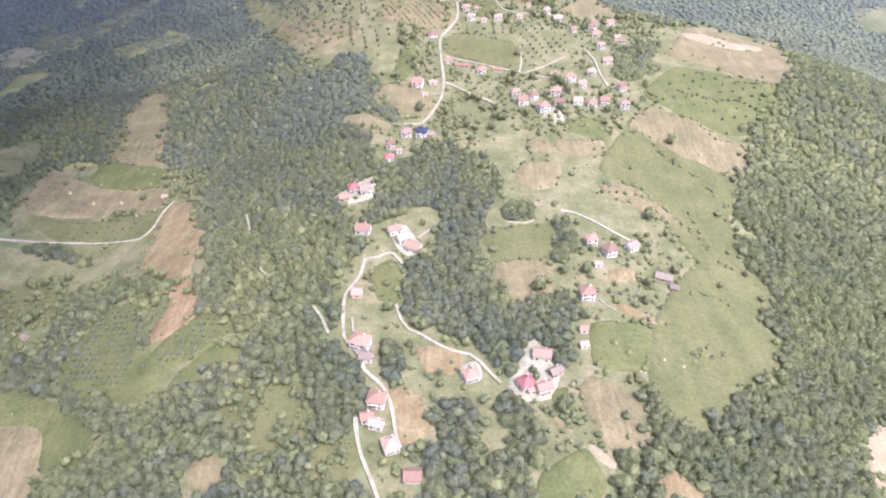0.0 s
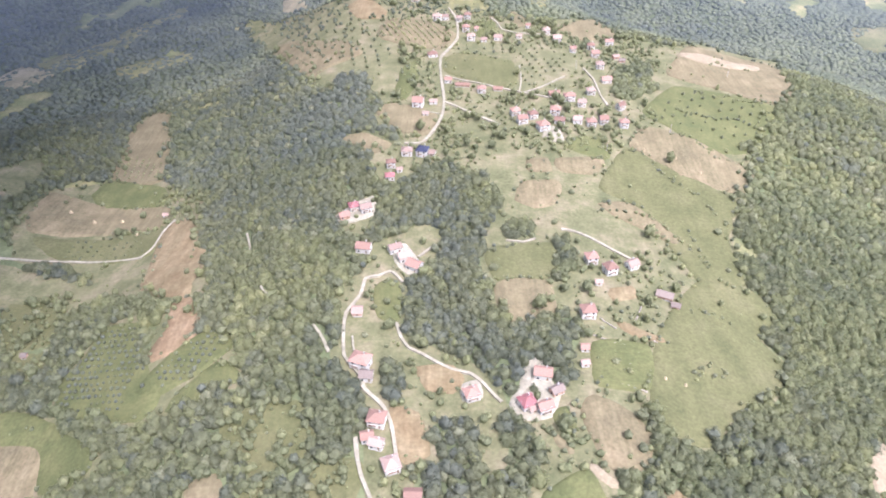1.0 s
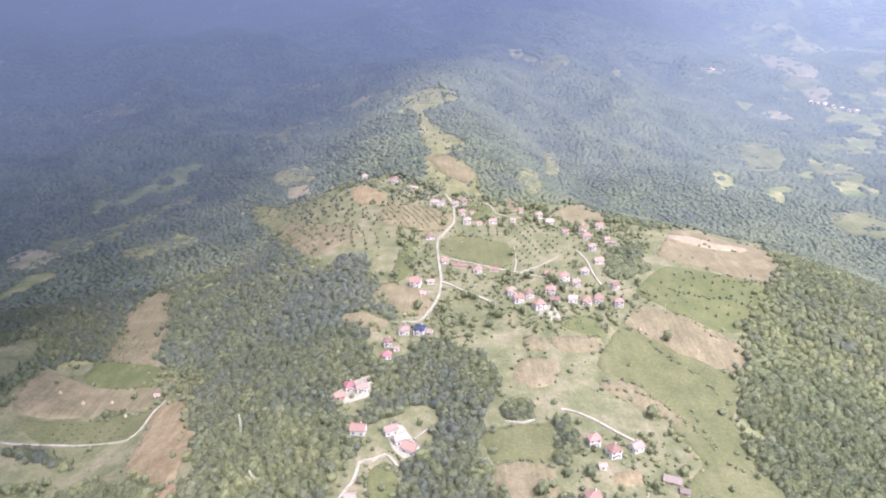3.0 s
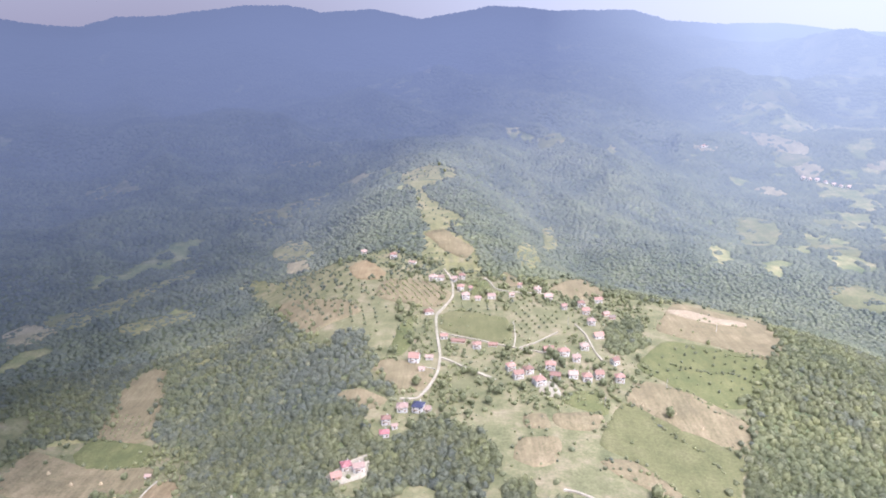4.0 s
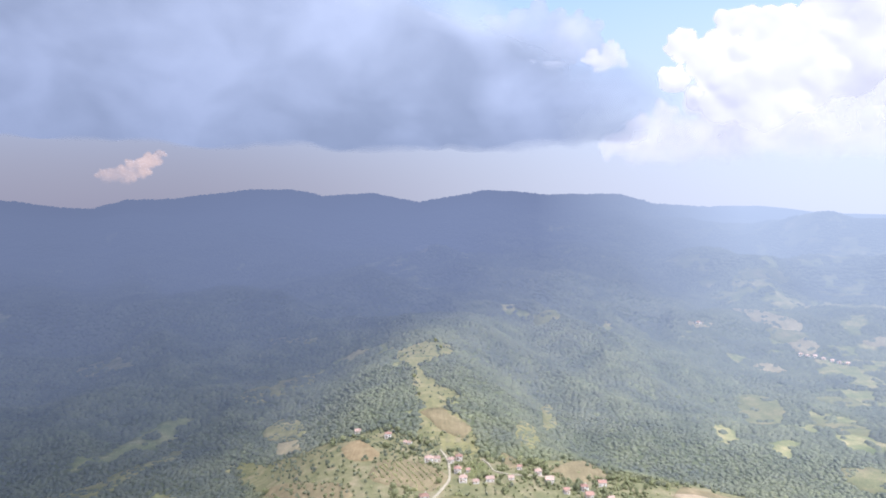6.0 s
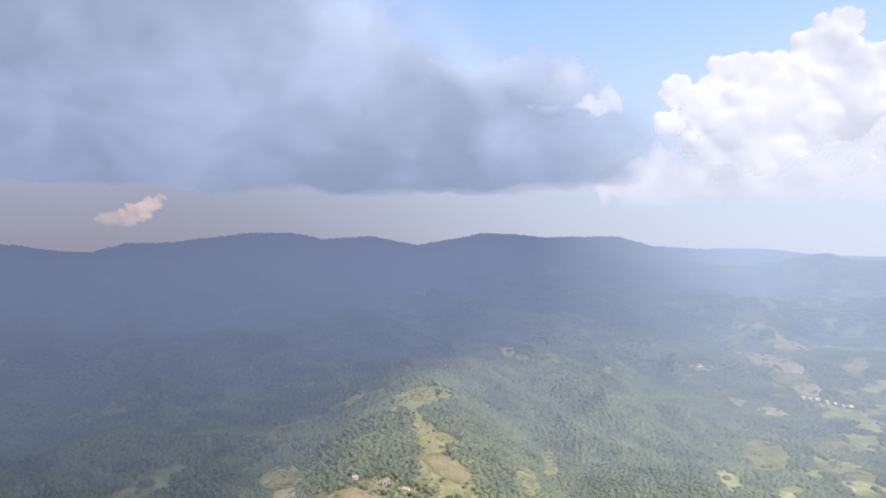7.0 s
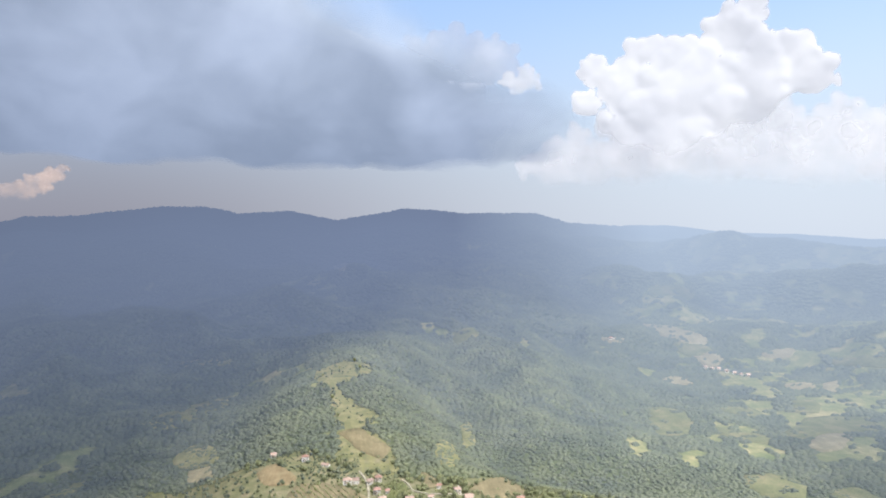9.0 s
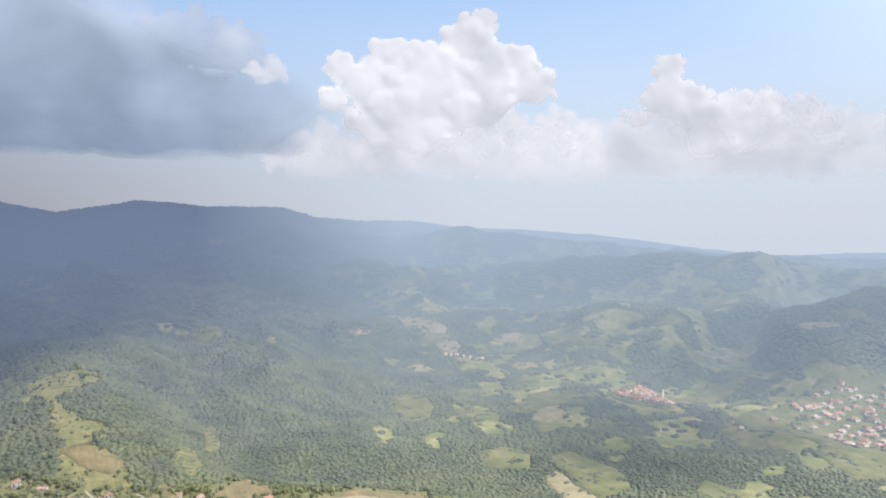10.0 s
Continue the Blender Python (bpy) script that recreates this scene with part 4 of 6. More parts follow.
SAYS = {"stubble_field": "tan stubble field with faint drill rows", "straw_strip": "pale strip of cut straw on a field",
        "pasture": "fresh green pasture on a slope", "meadow": "mown yellow-green meadow", "ploughed_field": "bare reddish-brown ploughed field", "garden_plot": "narrow garden plot below farm buildings",
        "earth_bank": "bare tan earth bank with thin grass", "crag_face": "pale bare earth bank among trees", "bare_scar": "pale bare earth scar at the wood's edge",
        "glade": "pale clearing in the far woods", "town_ground": "grassy plots round the houses of the valley town"}
for p in CLEARINGS:
    drape("rough_grassland", p, M_FARGRASS if min(math.hypot(*q) for q in p) > 850 else M_MEADOW if p in OPEN_WOOD else M_GRASS, 0.15, "dry yellow-green rough grassland with bare patches", "grassland", 7.0, 3.0)
for k, (nm, mt, p) in enumerate(FIELDS):
    away = max(math.hypot(*q) for q in p)
    drape(nm, p, mt, (0.9 if away < 1000 else 1.6) + 0.006 * k + (0.35 if nm == "straw_strip" else 0.0), SAYS[nm], "field", 5.0 if away < 1000 else 14.0, 1.2 if away < 1000 else 6.0)
for k, (w, p) in enumerate(LANES):
    mid = rounded(p, 5.0, False)
    d = np.gradient(mid, axis=0)
    d /= np.hypot(d[:, 0], d[:, 1])[:, None] + 1e-9
    nrm = np.stack([-d[:, 1], d[:, 0]], -1)
    half = (w * 0.29 * (1 + 0.18 * value_noise(mid[:, 0], mid[:, 1], 14, 21)))[:, None]
    rows = [mid - nrm * half * 1.15, mid - nrm * half, mid + nrm * half, mid + nrm * half * 1.15]
    lift = (0.0, 1.25, 1.25, 0.0)
    v = np.concatenate([np.c_[q, height(mid[:, 0], mid[:, 1]) + h + 0.004 * k] for q, h in zip(rows, lift)])
    me = mesh_of("lane", v, grid_faces(4, len(mid)), [M_ROAD], False)
    tagged(new("lane", me), "pale gravel lane with worn edges", "road", kind="structure")

# ---- houses ----
def part(name, bm, mat, parent, label=""):
    me = bpy.data.meshes.new(name)
    bm.to_mesh(me)
    bm.free()
    me.materials.append(mat)
    ob = new(name, me)
    ob.parent = parent
    return tagged(ob, label)


def box(x0, x1, y0, y1, z0, z1, bm=None):
    bm = bm or bmesh.new()
    m = Matrix.LocRotScale(((x0 + x1) / 2, (y0 + y1) / 2, (z0 + z1) / 2), None, (x1 - x0, y1 - y0, z1 - z0))
    bmesh.ops.create_cube(bm, size=1.0, matrix=m)
    return bm


def roof_shell(w, d, h, rise, kind):
    """A tiled roof with eaves and thickness; the ridge runs along x."""
    o, t = 0.6, 0.22
    a, b = w / 2 + o, d / 2 + o
    drop = rise * o / (d / 2)
    r = max(0.3, a - b) if kind == "hip" else a
    bm = bmesh.new()
    up = []
    for lift in (0.0, -t):
        z0, z1 = h - drop + lift, h + rise + lift
        up.append([bm.verts.new(c) for c in ((-a, -b, z0), (a, -b, z0), (a, b, z0), (-a, b, z0), (-r, 0, z1), (r, 0, z1))])
    p, q = up
    for k, v in enumerate(up):
        fs = [(v[0], v[1], v[5], v[4]), (v[2], v[3], v[4], v[5])]
        if kind == "hip":
            fs += [(v[1], v[2], v[5]), (v[3], v[0], v[4])]
        for f in fs:
            bm.faces.new(f if k == 0 else f[::-1])
    rim = [0, 1, 2, 3] if kind == "hip" else None
    if rim:
        for k in range(4):
            i, j = rim[k], rim[(k + 1) % 4]
            bm.faces.new((p[j], p[i], q[i], q[j]))
    else:
        for i, j in ((0, 1), (1, 5), (5, 2), (2, 3), (3, 4), (4, 0)):
            bm.faces.new((p[j], p[i], q[i], q[j]))
    # ridge caps
    box(-r, r, -0.13, 0.13, h + rise - 0.05, h + rise + 0.12, bm)
    return bm


ROOF_SAYS = {"clay_roof_tiles": "red clay tile", "faded_pink_roof_tiles": "faded pink tile", "deep_red_metal_roof": "deep red metal",
             "dark_slate_blue_roof": "dark slate-blue", "weathered_mauve_roof": "weathered mauve"}


def house(x, y, w, d, h, turned, kind, roof_mat, wall_mat=None):
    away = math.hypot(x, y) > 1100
    # past 1100 m walls and roofs take paler copies with painted haze
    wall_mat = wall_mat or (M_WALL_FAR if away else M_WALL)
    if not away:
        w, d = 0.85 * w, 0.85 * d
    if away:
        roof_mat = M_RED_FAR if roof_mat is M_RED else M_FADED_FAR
    base = new("house" if h > 3.4 else "shed")
    base.matrix_basis = pose(x, y, float(height(x, y)) + 0.3, 0, 0, turned)
    rise = min(w, d) * (0.30 if kind == "hip" else 0.34)
    # walls, with gables under a gable roof and a plinth that runs into the slope
    bm = box(-w / 2, w / 2, -d / 2, d / 2, -3.0, h)
    if kind == "gable":
        for s in (-1, 1):
            x0, x1 = sorted((s * w / 2, s * (w / 2 - 0.25)))
            lo = [bm.verts.new((xx, yy, zz)) for xx in (x0, x1) for yy, zz in ((-d / 2, h), (d / 2, h), (0, h + rise - 0.25))]
            bm.faces.new(lo[:3][::-1])
            bm.faces.new(lo[3:])
            bm.faces.new((lo[0], lo[2], lo[5], lo[3]))
            bm.faces.new((lo[1], lo[4], lo[5], lo[2]))
    part("wall", bm, wall_mat, base)
    part("plinth", box(-w / 2 - 0.08, w / 2 + 0.08, -d / 2 - 0.08, d / 2 + 0.08, -3.0, 0.5), M_CONCRETE, base)
    roof = part("roof", roof_shell(w, d, h, rise, kind), roof_mat, base)
    if h > 3.4:
        cx, cy = w * 0.18, d * 0.16
        part("chimney", box(cx - 0.35, cx + 0.35, cy - 0.35, cy + 0.35, h, h + rise + 0.7), M_CONCRETE, roof)
        floors = 2 if h >= 5 else 1
        for fl in range(floors):
            z0 = 1.0 + fl * 2.8
            for s in (-1, 1):
                for fx in (-0.28, 0.28):
                    if fl == 0 and s == -1 and fx > 0:
                        part("door", box(fx * w - 0.5, fx * w + 0.5, -d / 2 - 0.06, -d / 2 + 0.05, 0.35, 2.4), M_WOOD, base)
                        continue
                    y0, y1 = sorted((s * (d / 2 - 0.05), s * (d / 2 + 0.05)))
                    win = part("window", box(fx * w - 0.75, fx * w + 0.75, y0, y1, z0 - 0.08, z0 + 1.38), M_CONCRETE, base)
                    y0, y1 = sorted((s * (d / 2 - 0.02), s * (d / 2 + 0.08)))
                    part("pane", box(fx * w - 0.62, fx * w + 0.62, y0, y1, z0, z0 + 1.3), M_PANE, win)
                x0, x1 = sorted((s * (w / 2 - 0.05), s * (w / 2 + 0.05)))
                win = part("window", box(x0, x1, -0.7, 0.7, z0 - 0.08, z0 + 1.38), M_CONCRETE, base)
                x0, x1 = sorted((s * (w / 2 - 0.02), s * (w / 2 + 0.08)))
                part("pane", box(x0, x1, -0.58, 0.58, z0, z0 + 1.3), M_PANE, win)
        if floors == 2:
            bal = part("balcony", box(-w * 0.36, w * 0.1, -d / 2 - 1.3, -d / 2, 2.75, 2.95), M_CONCRETE, base)
            part("railing", box(-w * 0.36, w * 0.1, -d / 2 - 1.3, -d / 2 - 1.22, 2.95, 3.85), M_WOOD, bal)
    else:
        part("door", box(-0.6, 0.6, -d / 2 - 0.07, -d / 2 + 0.05, -0.1, 2.0), M_WOOD, base)
    says = "bare block" if wall_mat is M_BLOCK else "white"
    what = ("two-storey house" if h >= 5 else "small house") if h > 3.4 else "low shed"
    hip = "hipped" if kind == "hip" else "gabled"
    return tagged(base, "%s %s with a %s %s roof" % (says, what, ROOF_SAYS[roof_mat.name.replace("distant_", "")], hip),
                  "house" if h > 3.4 else "shed", group="houses on the hills" if h > 3.4 else "sheds on the hills")


house(-46, 279, 12, 10, 6, -20, "hip", M_RED)
house(-42, 269, 8, 7, 4, -5, "gable", M_MAUVE)
house(-34, 238, 10, 9, 5.5, -10, "hip", M_RED)
house(-38, 227, 7, 6, 4, 10, "gable", M_RED)
house(-33, 223, 8, 6, 4, -15, "gable", M_FADED)
house(-25, 210, 9, 9, 5, 20, "hip", M_FADED)
house(-14, 194, 9, 8, 2.6, 0, "gable", M_RED, M_BLOCK)
house(15, 256, 9, 8, 5, 20, "hip", M_RED)
house(44, 250, 9, 9, 5, 25, "hip", M_DEEP)
house(53, 247, 9, 7, 5, 20, "gable", M_RED)
house(47, 247, 6, 5, 3, 25, "gable", M_FADED)
house(55, 272, 11, 8, 4.5, -10, "gable", M_RED)
house(61, 260, 8, 6, 3.5, 30, "gable", M_MAUVE, M_BLOCK)
house(89, 326, 10, 9, 6, 5, "hip", M_RED)
house(82, 295, 5, 5, 3, 0, "gable", M_RED)
house(80, 282, 5, 4, 3, 10, "gable", M_FADED)
house(100, 380, 9, 8, 6, 10, "hip", M_RED)
house(111, 370, 9, 9, 6, 20, "hip", M_RED)
house(128, 379, 9, 8, 4, 30, "gable", M_FADED)
house(101, 356, 5, 4, 3, 0, "gable", M_FADED)
house(144, 351, 12, 7, 3, -25, "gable", M_MAUVE, M_BLOCK)
house(149, 342, 6, 5, 2.6, -20, "gable", M_MAUVE, M_BLOCK)
house(-66, 439, 8, 8, 5, 20, "hip", M_DEEP)
house(-57, 436, 9, 7, 5, 20, "gable", M_FADED)
house(-72, 428, 8, 7, 3.6, 20, "gable", M_RED, M_BLOCK)
house(-54, 387, 11, 9, 4.5, -10, "gable", M_RED)
house(-33, 387, 10, 7, 4.5, 25, "gable", M_FADED)
house(-26, 378, 10, 8, 4.5, 25, "gable", M_FADED)
house(-19, 369, 11, 9, 4.5, -30, "gable", M_RED)
house(-42, 499, 8, 7, 5.5, 5, "hip", M_RED)
house(-42, 482, 8, 7, 4, 5, "hip", M_DEEP)
house(-35, 492, 5, 4, 3, 15, "gable", M_FADED)
house(-30, 518, 10, 9, 5, 0, "hip", M_FADED)
house(-17, 518, 10, 11, 6, -15, "hip", M_NAVY)
house(-9, 518, 5, 8, 3, -15, "gable", M_FADED)
house(-23, 608, 11, 12, 6, -10, "gable", M_RED)
house(-9, 612, 8, 5, 3, 0, "gable", M_FADED)
house(-16, 589, 6, 4, 3, 10, "gable", M_FADED)
house(-52, 322, 7, 8, 3.2, 0, "gable", M_FADED, M_BLOCK)
house(-7, 833, 12, 8, 6, 0, "hip", M_FADED)
house(3, 835, 8, 7, 4.5, 0, "gable", M_FADED)
house(29, 840, 9, 8, 6, 0, "hip", M_RED)
house(19, 830, 8, 6, 5, 10, "gable", M_FADED)
house(26, 797, 9, 8, 6, 0, "hip", M_RED)
house(38, 798, 5, 5, 4, 0, "gable", M_RED)
house(31, 769, 10, 8, 6, 0, "hip", M_FADED)
house(45, 766, 7, 6, 3, 5, "gable", M_FADED)
house(61, 772, 10, 7, 4, 0, "gable", M_FADED)
house(85, 778, 7, 5, 3, 0, "gable", M_FADED)
house(-62, 931, 10, 9, 7, 0, "hip", M_RED)
house(-107, 972, 9, 7, 5, 20, "gable", M_FADED)
house(-35, 907, 12, 5, 3, -30, "gable", M_FADED)
house(-11, 727, 11, 9, 3.6, 10, "hip", M_RED)
house(98, 811, 6, 5, 4, 0, "gable", M_RED)
house(117, 793, 9, 8, 6, 0, "hip", M_FADED)
house(127, 774, 10, 9, 5, 0, "gable", M_FADED)
house(141, 748, 7, 6, 5, 10, "gable", M_RED)
house(163, 760, 9, 8, 6, 0, "hip", M_RED)
house(164, 739, 9, 8, 5, 0, "gable", M_RED)
house(163, 705, 9, 8, 6, 0, "hip", M_FADED)
house(186, 776, 10, 7, 4.5, 0, "gable", M_RED)
house(186, 737, 8, 6, 3, 20, "gable", M_FADED, M_BLOCK)
house(191, 727, 7, 5, 3, 0, "gable", M_MAUVE, M_BLOCK)
house(162, 665, 11, 8, 4, 10, "gable", M_RED)
house(141, 632, 9, 8, 5, 0, "hip", M_FADED)
house(65, 587, 9, 8, 5.5, 15, "hip", M_RED)
house(70, 571, 10, 8, 5.5, 15, "gable", M_RED)
house(80, 579, 9, 8, 5.5, 20, "hip", M_RED)
house(101, 586, 10, 9, 6, -10, "hip", M_RED)
house(103, 569, 10, 7, 4, -15, "gable", M_RED)
house(118, 616, 12, 8, 6, 5, "hip", M_RED)
house(105, 626, 11, 6, 3.6, 10, "gable", M_RED, M_BLOCK)
house(128, 605, 8, 7, 5, 0, "gable", M_FADED)
house(119, 572, 9, 8, 4, 0, "gable", M_FADED)
house(131, 569, 9, 9, 5.5, 0, "hip", M_RED)
house(143, 576, 9, 8, 5.5, 10, "gable", M_RED)
house(164, 604, 8, 7, 5, 30, "gable", M_RED)
house(161, 573, 9, 8, 6, 0, "hip", M_RED)
house(87, 559, 11, 10, 6, 20, "hip", M_RED)
house(5, 661, 8, 6, 4, 0, "gable", M_RED)
house(37, 638, 9, 8, 5, 0, "hip", M_RED)
house(19, 650, 16, 4, 2.8, -8, "gable", M_RED, M_BLOCK)
house(53, 641, 10, 4, 2.8, -8, "gable", M_RED, M_BLOCK)
house(-235, 499, 5, 4, 2.6, 0, "gable", M_FADED)
house(-270, 325, 4, 4, 2.4, 0, "gable", M_MAUVE, M_BLOCK)
house(760, 2026, 14, 10, 6, 0, "hip", M_RED)
house(959, 1836, 10, 9, 6, 0, "hip", M_FADED)
house(968, 1818, 9, 8, 5, 10, "hip", M_FADED)
house(978, 1803, 10, 8, 5, 0, "gable", M_FADED)
house(988, 1779, 9, 8, 5, 0, "hip", M_FADED)
house(1003, 1766, 9, 8, 5, 0, "gable", M_FADED)
house(1013, 1751, 9, 8, 5, 0, "hip", M_FADED)
house(1022, 1732, 10, 8, 5, 0, "gable", M_FADED)
house(1190, 990, 13, 10, 6, 0, "hip", M_FADED)
house(1213, 1030, 12, 9, 5, 0, "hip", M_RED)
house(1306, 1004, 13, 10, 5, 0, "hip", M_RED)
house(1435, 968, 14, 11, 6, 0, "hip", M_FADED)
house(1454, 962, 14, 11, 6, 20, "hip", M_RED)
house(1511, 917, 14, 11, 6, 0, "hip", M_RED)
house(1434, 882, 14, 11, 6, 0, "hip", M_RED)
house(1454, 871, 14, 11, 6, 10, "hip", M_RED)
house(1389, 871, 14, 11, 6, 0, "hip", M_FADED)
house(1390, 838, 14, 11, 6, 10, "hip", M_RED)
house(1358, 868, 14, 11, 6, 0, "hip", M_RED)
house(1324, 816, 14, 11, 6, 0, "hip", M_RED)
house(1307, 782, 14, 11, 6, 0, "hip", M_RED)
house(1345, 938, 12, 10, 5, 0, "hip", M_FADED)
house(1309, 953, 12, 10, 5, 0, "hip", M_RED)
house(1430, 1011, 26, 12, 5, 0, "gable", M_RED)
house(1414, 1034, 16, 12, 5, 0, "gable", M_RED)

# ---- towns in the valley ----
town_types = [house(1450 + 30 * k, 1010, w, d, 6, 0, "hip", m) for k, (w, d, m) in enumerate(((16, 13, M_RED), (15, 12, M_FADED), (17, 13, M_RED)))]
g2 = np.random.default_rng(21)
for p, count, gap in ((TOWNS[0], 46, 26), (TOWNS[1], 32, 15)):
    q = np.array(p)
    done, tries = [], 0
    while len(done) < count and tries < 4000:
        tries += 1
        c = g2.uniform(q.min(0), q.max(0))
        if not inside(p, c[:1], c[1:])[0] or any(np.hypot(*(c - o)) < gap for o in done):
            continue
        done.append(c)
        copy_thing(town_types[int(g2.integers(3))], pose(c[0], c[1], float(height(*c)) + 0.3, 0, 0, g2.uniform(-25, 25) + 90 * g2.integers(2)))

# paved yards
for p in YARDS:
    drape("yard", p, M_ROAD, 0.78, "pale trodden and paved yard between houses", "yard", 4.0, 0.8)



# ---- woods ----
homes = np.array([o.matrix_basis.translation[:2] for o in scene.collection.objects if o.name.split(".")[0] in ("house", "shed")])
rng = np.random.default_rng(7)


def ico(sub):
    bm = bmesh.new()
    bmesh.ops.create_icosphere(bm, subdivisions=sub, radius=1.0)
    v = np.array([q.co for q in bm.verts])
    f = np.array([[q.index for q in p.verts] for p in bm.faces])
    bm.free()
    return v, f


ICO1, ICO2, ICO3 = ico(1), ico(2), ico(3)


def crown_shape(clumps, seed, ball, uneven=0.24):
    """A crown about one unit wide and tall: leaf clumps round a core, none alike, with gaps between them."""
    g = np.random.default_rng(seed)
    bv, bf = ball
    vs, fs, n = [], [], 0
    for k in range(clumps):
        if k == 0:
            c, s = np.array([0, 0, 0.60]), np.array([0.34, 0.34, 0.36])
        else:
            a = 2.4 * k + g.uniform(-0.5, 0.5)
            up = g.uniform(0.28, 0.85)
            reach = 0.34 * math.sin(math.pi * min(0.95, up + 0.1)) + 0.06
            c = np.array([reach * math.cos(a), reach * math.sin(a), up])
            s = g.uniform(0.17, 0.27) * np.array([1, 1, g.uniform(0.75, 1.05)])
        w = bv * (1 + g.uniform(-uneven, uneven, (len(bv), 1)))
        vs.append(w * s + c)
        fs.append(bf + n)
        n += len(bv)
    return np.concatenate(vs), np.concatenate(fs)


def leafy_shape(leaves, seed, ball=None, whole=False):
    """A crown: a heaped dome of foliage lobes, none alike, with sprays of leaves standing out of it."""
    g = np.random.default_rng(seed)
    bv, bf = ball or ICO2
    n = 12
    k = np.arange(n)
    up = 0.95 - 1.25 * (k + 0.5) / n + g.uniform(-0.08, 0.08, n)
    a = 2.4 * k + g.uniform(-0.5, 0.5, n)
    flat = np.sqrt(np.clip(1 - up * up, 0, 1))
    lobes = np.stack([flat * np.cos(a), flat * np.sin(a), up], -1)
    reach, broad = g.uniform(0.12, 0.55, n), g.uniform(0.26, 0.44, n)

    def radius(d):
        angle = np.arccos(np.clip(d @ lobes.T, -1, 1))
        return 0.72 + (reach * np.exp(-(angle / broad) ** 2)).max(1)

    size = np.array([0.44, 0.44, 0.5]) * np.array([g.uniform(0.80, 1.2), g.uniform(0.80, 1.2), 1])
    v = bv * (radius(bv) * g.uniform(0.96, 1.04, len(bv)))[:, None] * size + np.array([0, 0, 0.5])
    if not whole:
        bf = bf[v[bf][:, :, 2].mean(1) > 0.32]
    used = np.unique(bf)
    back = np.zeros(len(v), int)
    back[used] = np.arange(len(used))
    v = v[used]
    # sprays of leaves, most of them lying along the crown's surface
    d = g.normal(0, 1, (leaves, 3))
    d[:, 2] = np.abs(d[:, 2]) + (-0.5 if whole else -0.1)
    d /= np.linalg.norm(d, axis=1)[:, None]
    mid = d * (radius(d) * g.uniform(0.95, 1.24, leaves))[:, None] * size + np.array([0, 0, 0.5])
    corner = g.normal(0, 1, (leaves, 3, 3))
    corner -= 0.35 * (corner @ d[:, :, None]) * d[:, None, :]
    corner /= np.linalg.norm(corner, axis=2)[:, :, None]
    w = mid[:, None, :] + corner * g.uniform(0.045, 0.125, (leaves, 1, 1))
    return np.concatenate([v, w.reshape(-1, 3)]), np.concatenate([back[bf], np.arange(3 * leaves).reshape(-1, 3) + len(v)])


def dome_shape(round_top, seed):
    """The sunlit top of a far crown."""
    g = np.random.default_rng(seed)
    a = np.arange(5) * 1.2566 + g.uniform(0, 1.2)
    rings = [(0.5, 0.2), (0.36, 0.72)] if round_top else [(0.5, 0.25)]
    v = [np.stack([q * np.cos(a) * g.uniform(0.8, 1.2, 5), q * np.sin(a) * g.uniform(0.8, 1.2, 5), h * g.uniform(0.85, 1.15, 5)], -1) for q, h in rings]
    v = np.concatenate(v + [np.array([[g.uniform(-0.1, 0.1), g.uniform(-0.1, 0.1), 1.0]])])
    f = []
    for k in range(5):
        j = (k + 1) % 5
        f += [(k, j, 5 + j), (k, 5 + j, 5 + k), (5 + k, 5 + j, 10)] if round_top else [(k, j, 5)]
    return v, np.array(f)


def scatter(name, shapes, pos, wide, tall, tint, mat, label, smooth=True):
    """Many crowns as one mesh of kind stuff; those past the ridge take the leaf copy with painted haze."""
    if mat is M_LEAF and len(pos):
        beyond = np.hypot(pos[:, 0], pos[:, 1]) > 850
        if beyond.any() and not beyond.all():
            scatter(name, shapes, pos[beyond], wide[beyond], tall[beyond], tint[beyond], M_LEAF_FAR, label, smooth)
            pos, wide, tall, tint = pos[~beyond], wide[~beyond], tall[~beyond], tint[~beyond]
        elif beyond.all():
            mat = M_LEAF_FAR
    vs, fs, ts, n = [], [], [], 0
    pick = rng.integers(0, len(shapes), len(pos))
    spin = rng.uniform(0, 6.283, len(pos))
    for k, (bv, bf) in enumerate(shapes):
        at = np.nonzero(pick == k)[0]
        if not len(at):
            continue
        c, s = np.cos(spin[at])[:, None], np.sin(spin[at])[:, None]
        w, t = wide[at][:, None], tall[at][:, None]
        x = (bv[:, 0] * c - bv[:, 1] * s) * w + pos[at, 0][:, None]
        y = (bv[:, 0] * s + bv[:, 1] * c) * w + pos[at, 1][:, None]
        z = bv[:, 2] * t + pos[at, 2][:, None]
        vs.append(np.stack([x, y, z], -1).reshape(-1, 3))
        fs.append((bf[None] + (np.arange(len(at)) * len(bv))[:, None, None] + n).reshape(-1, 3))
        ts.append(np.repeat(tint[at], len(bv)))
        n += len(at) * len(bv)
    me = mesh_of(name, np.concatenate(vs), np.concatenate(fs), [mat], smooth, tint=np.concatenate(ts))
    return tagged(new(name, me), label, "forest", kind="stuff")


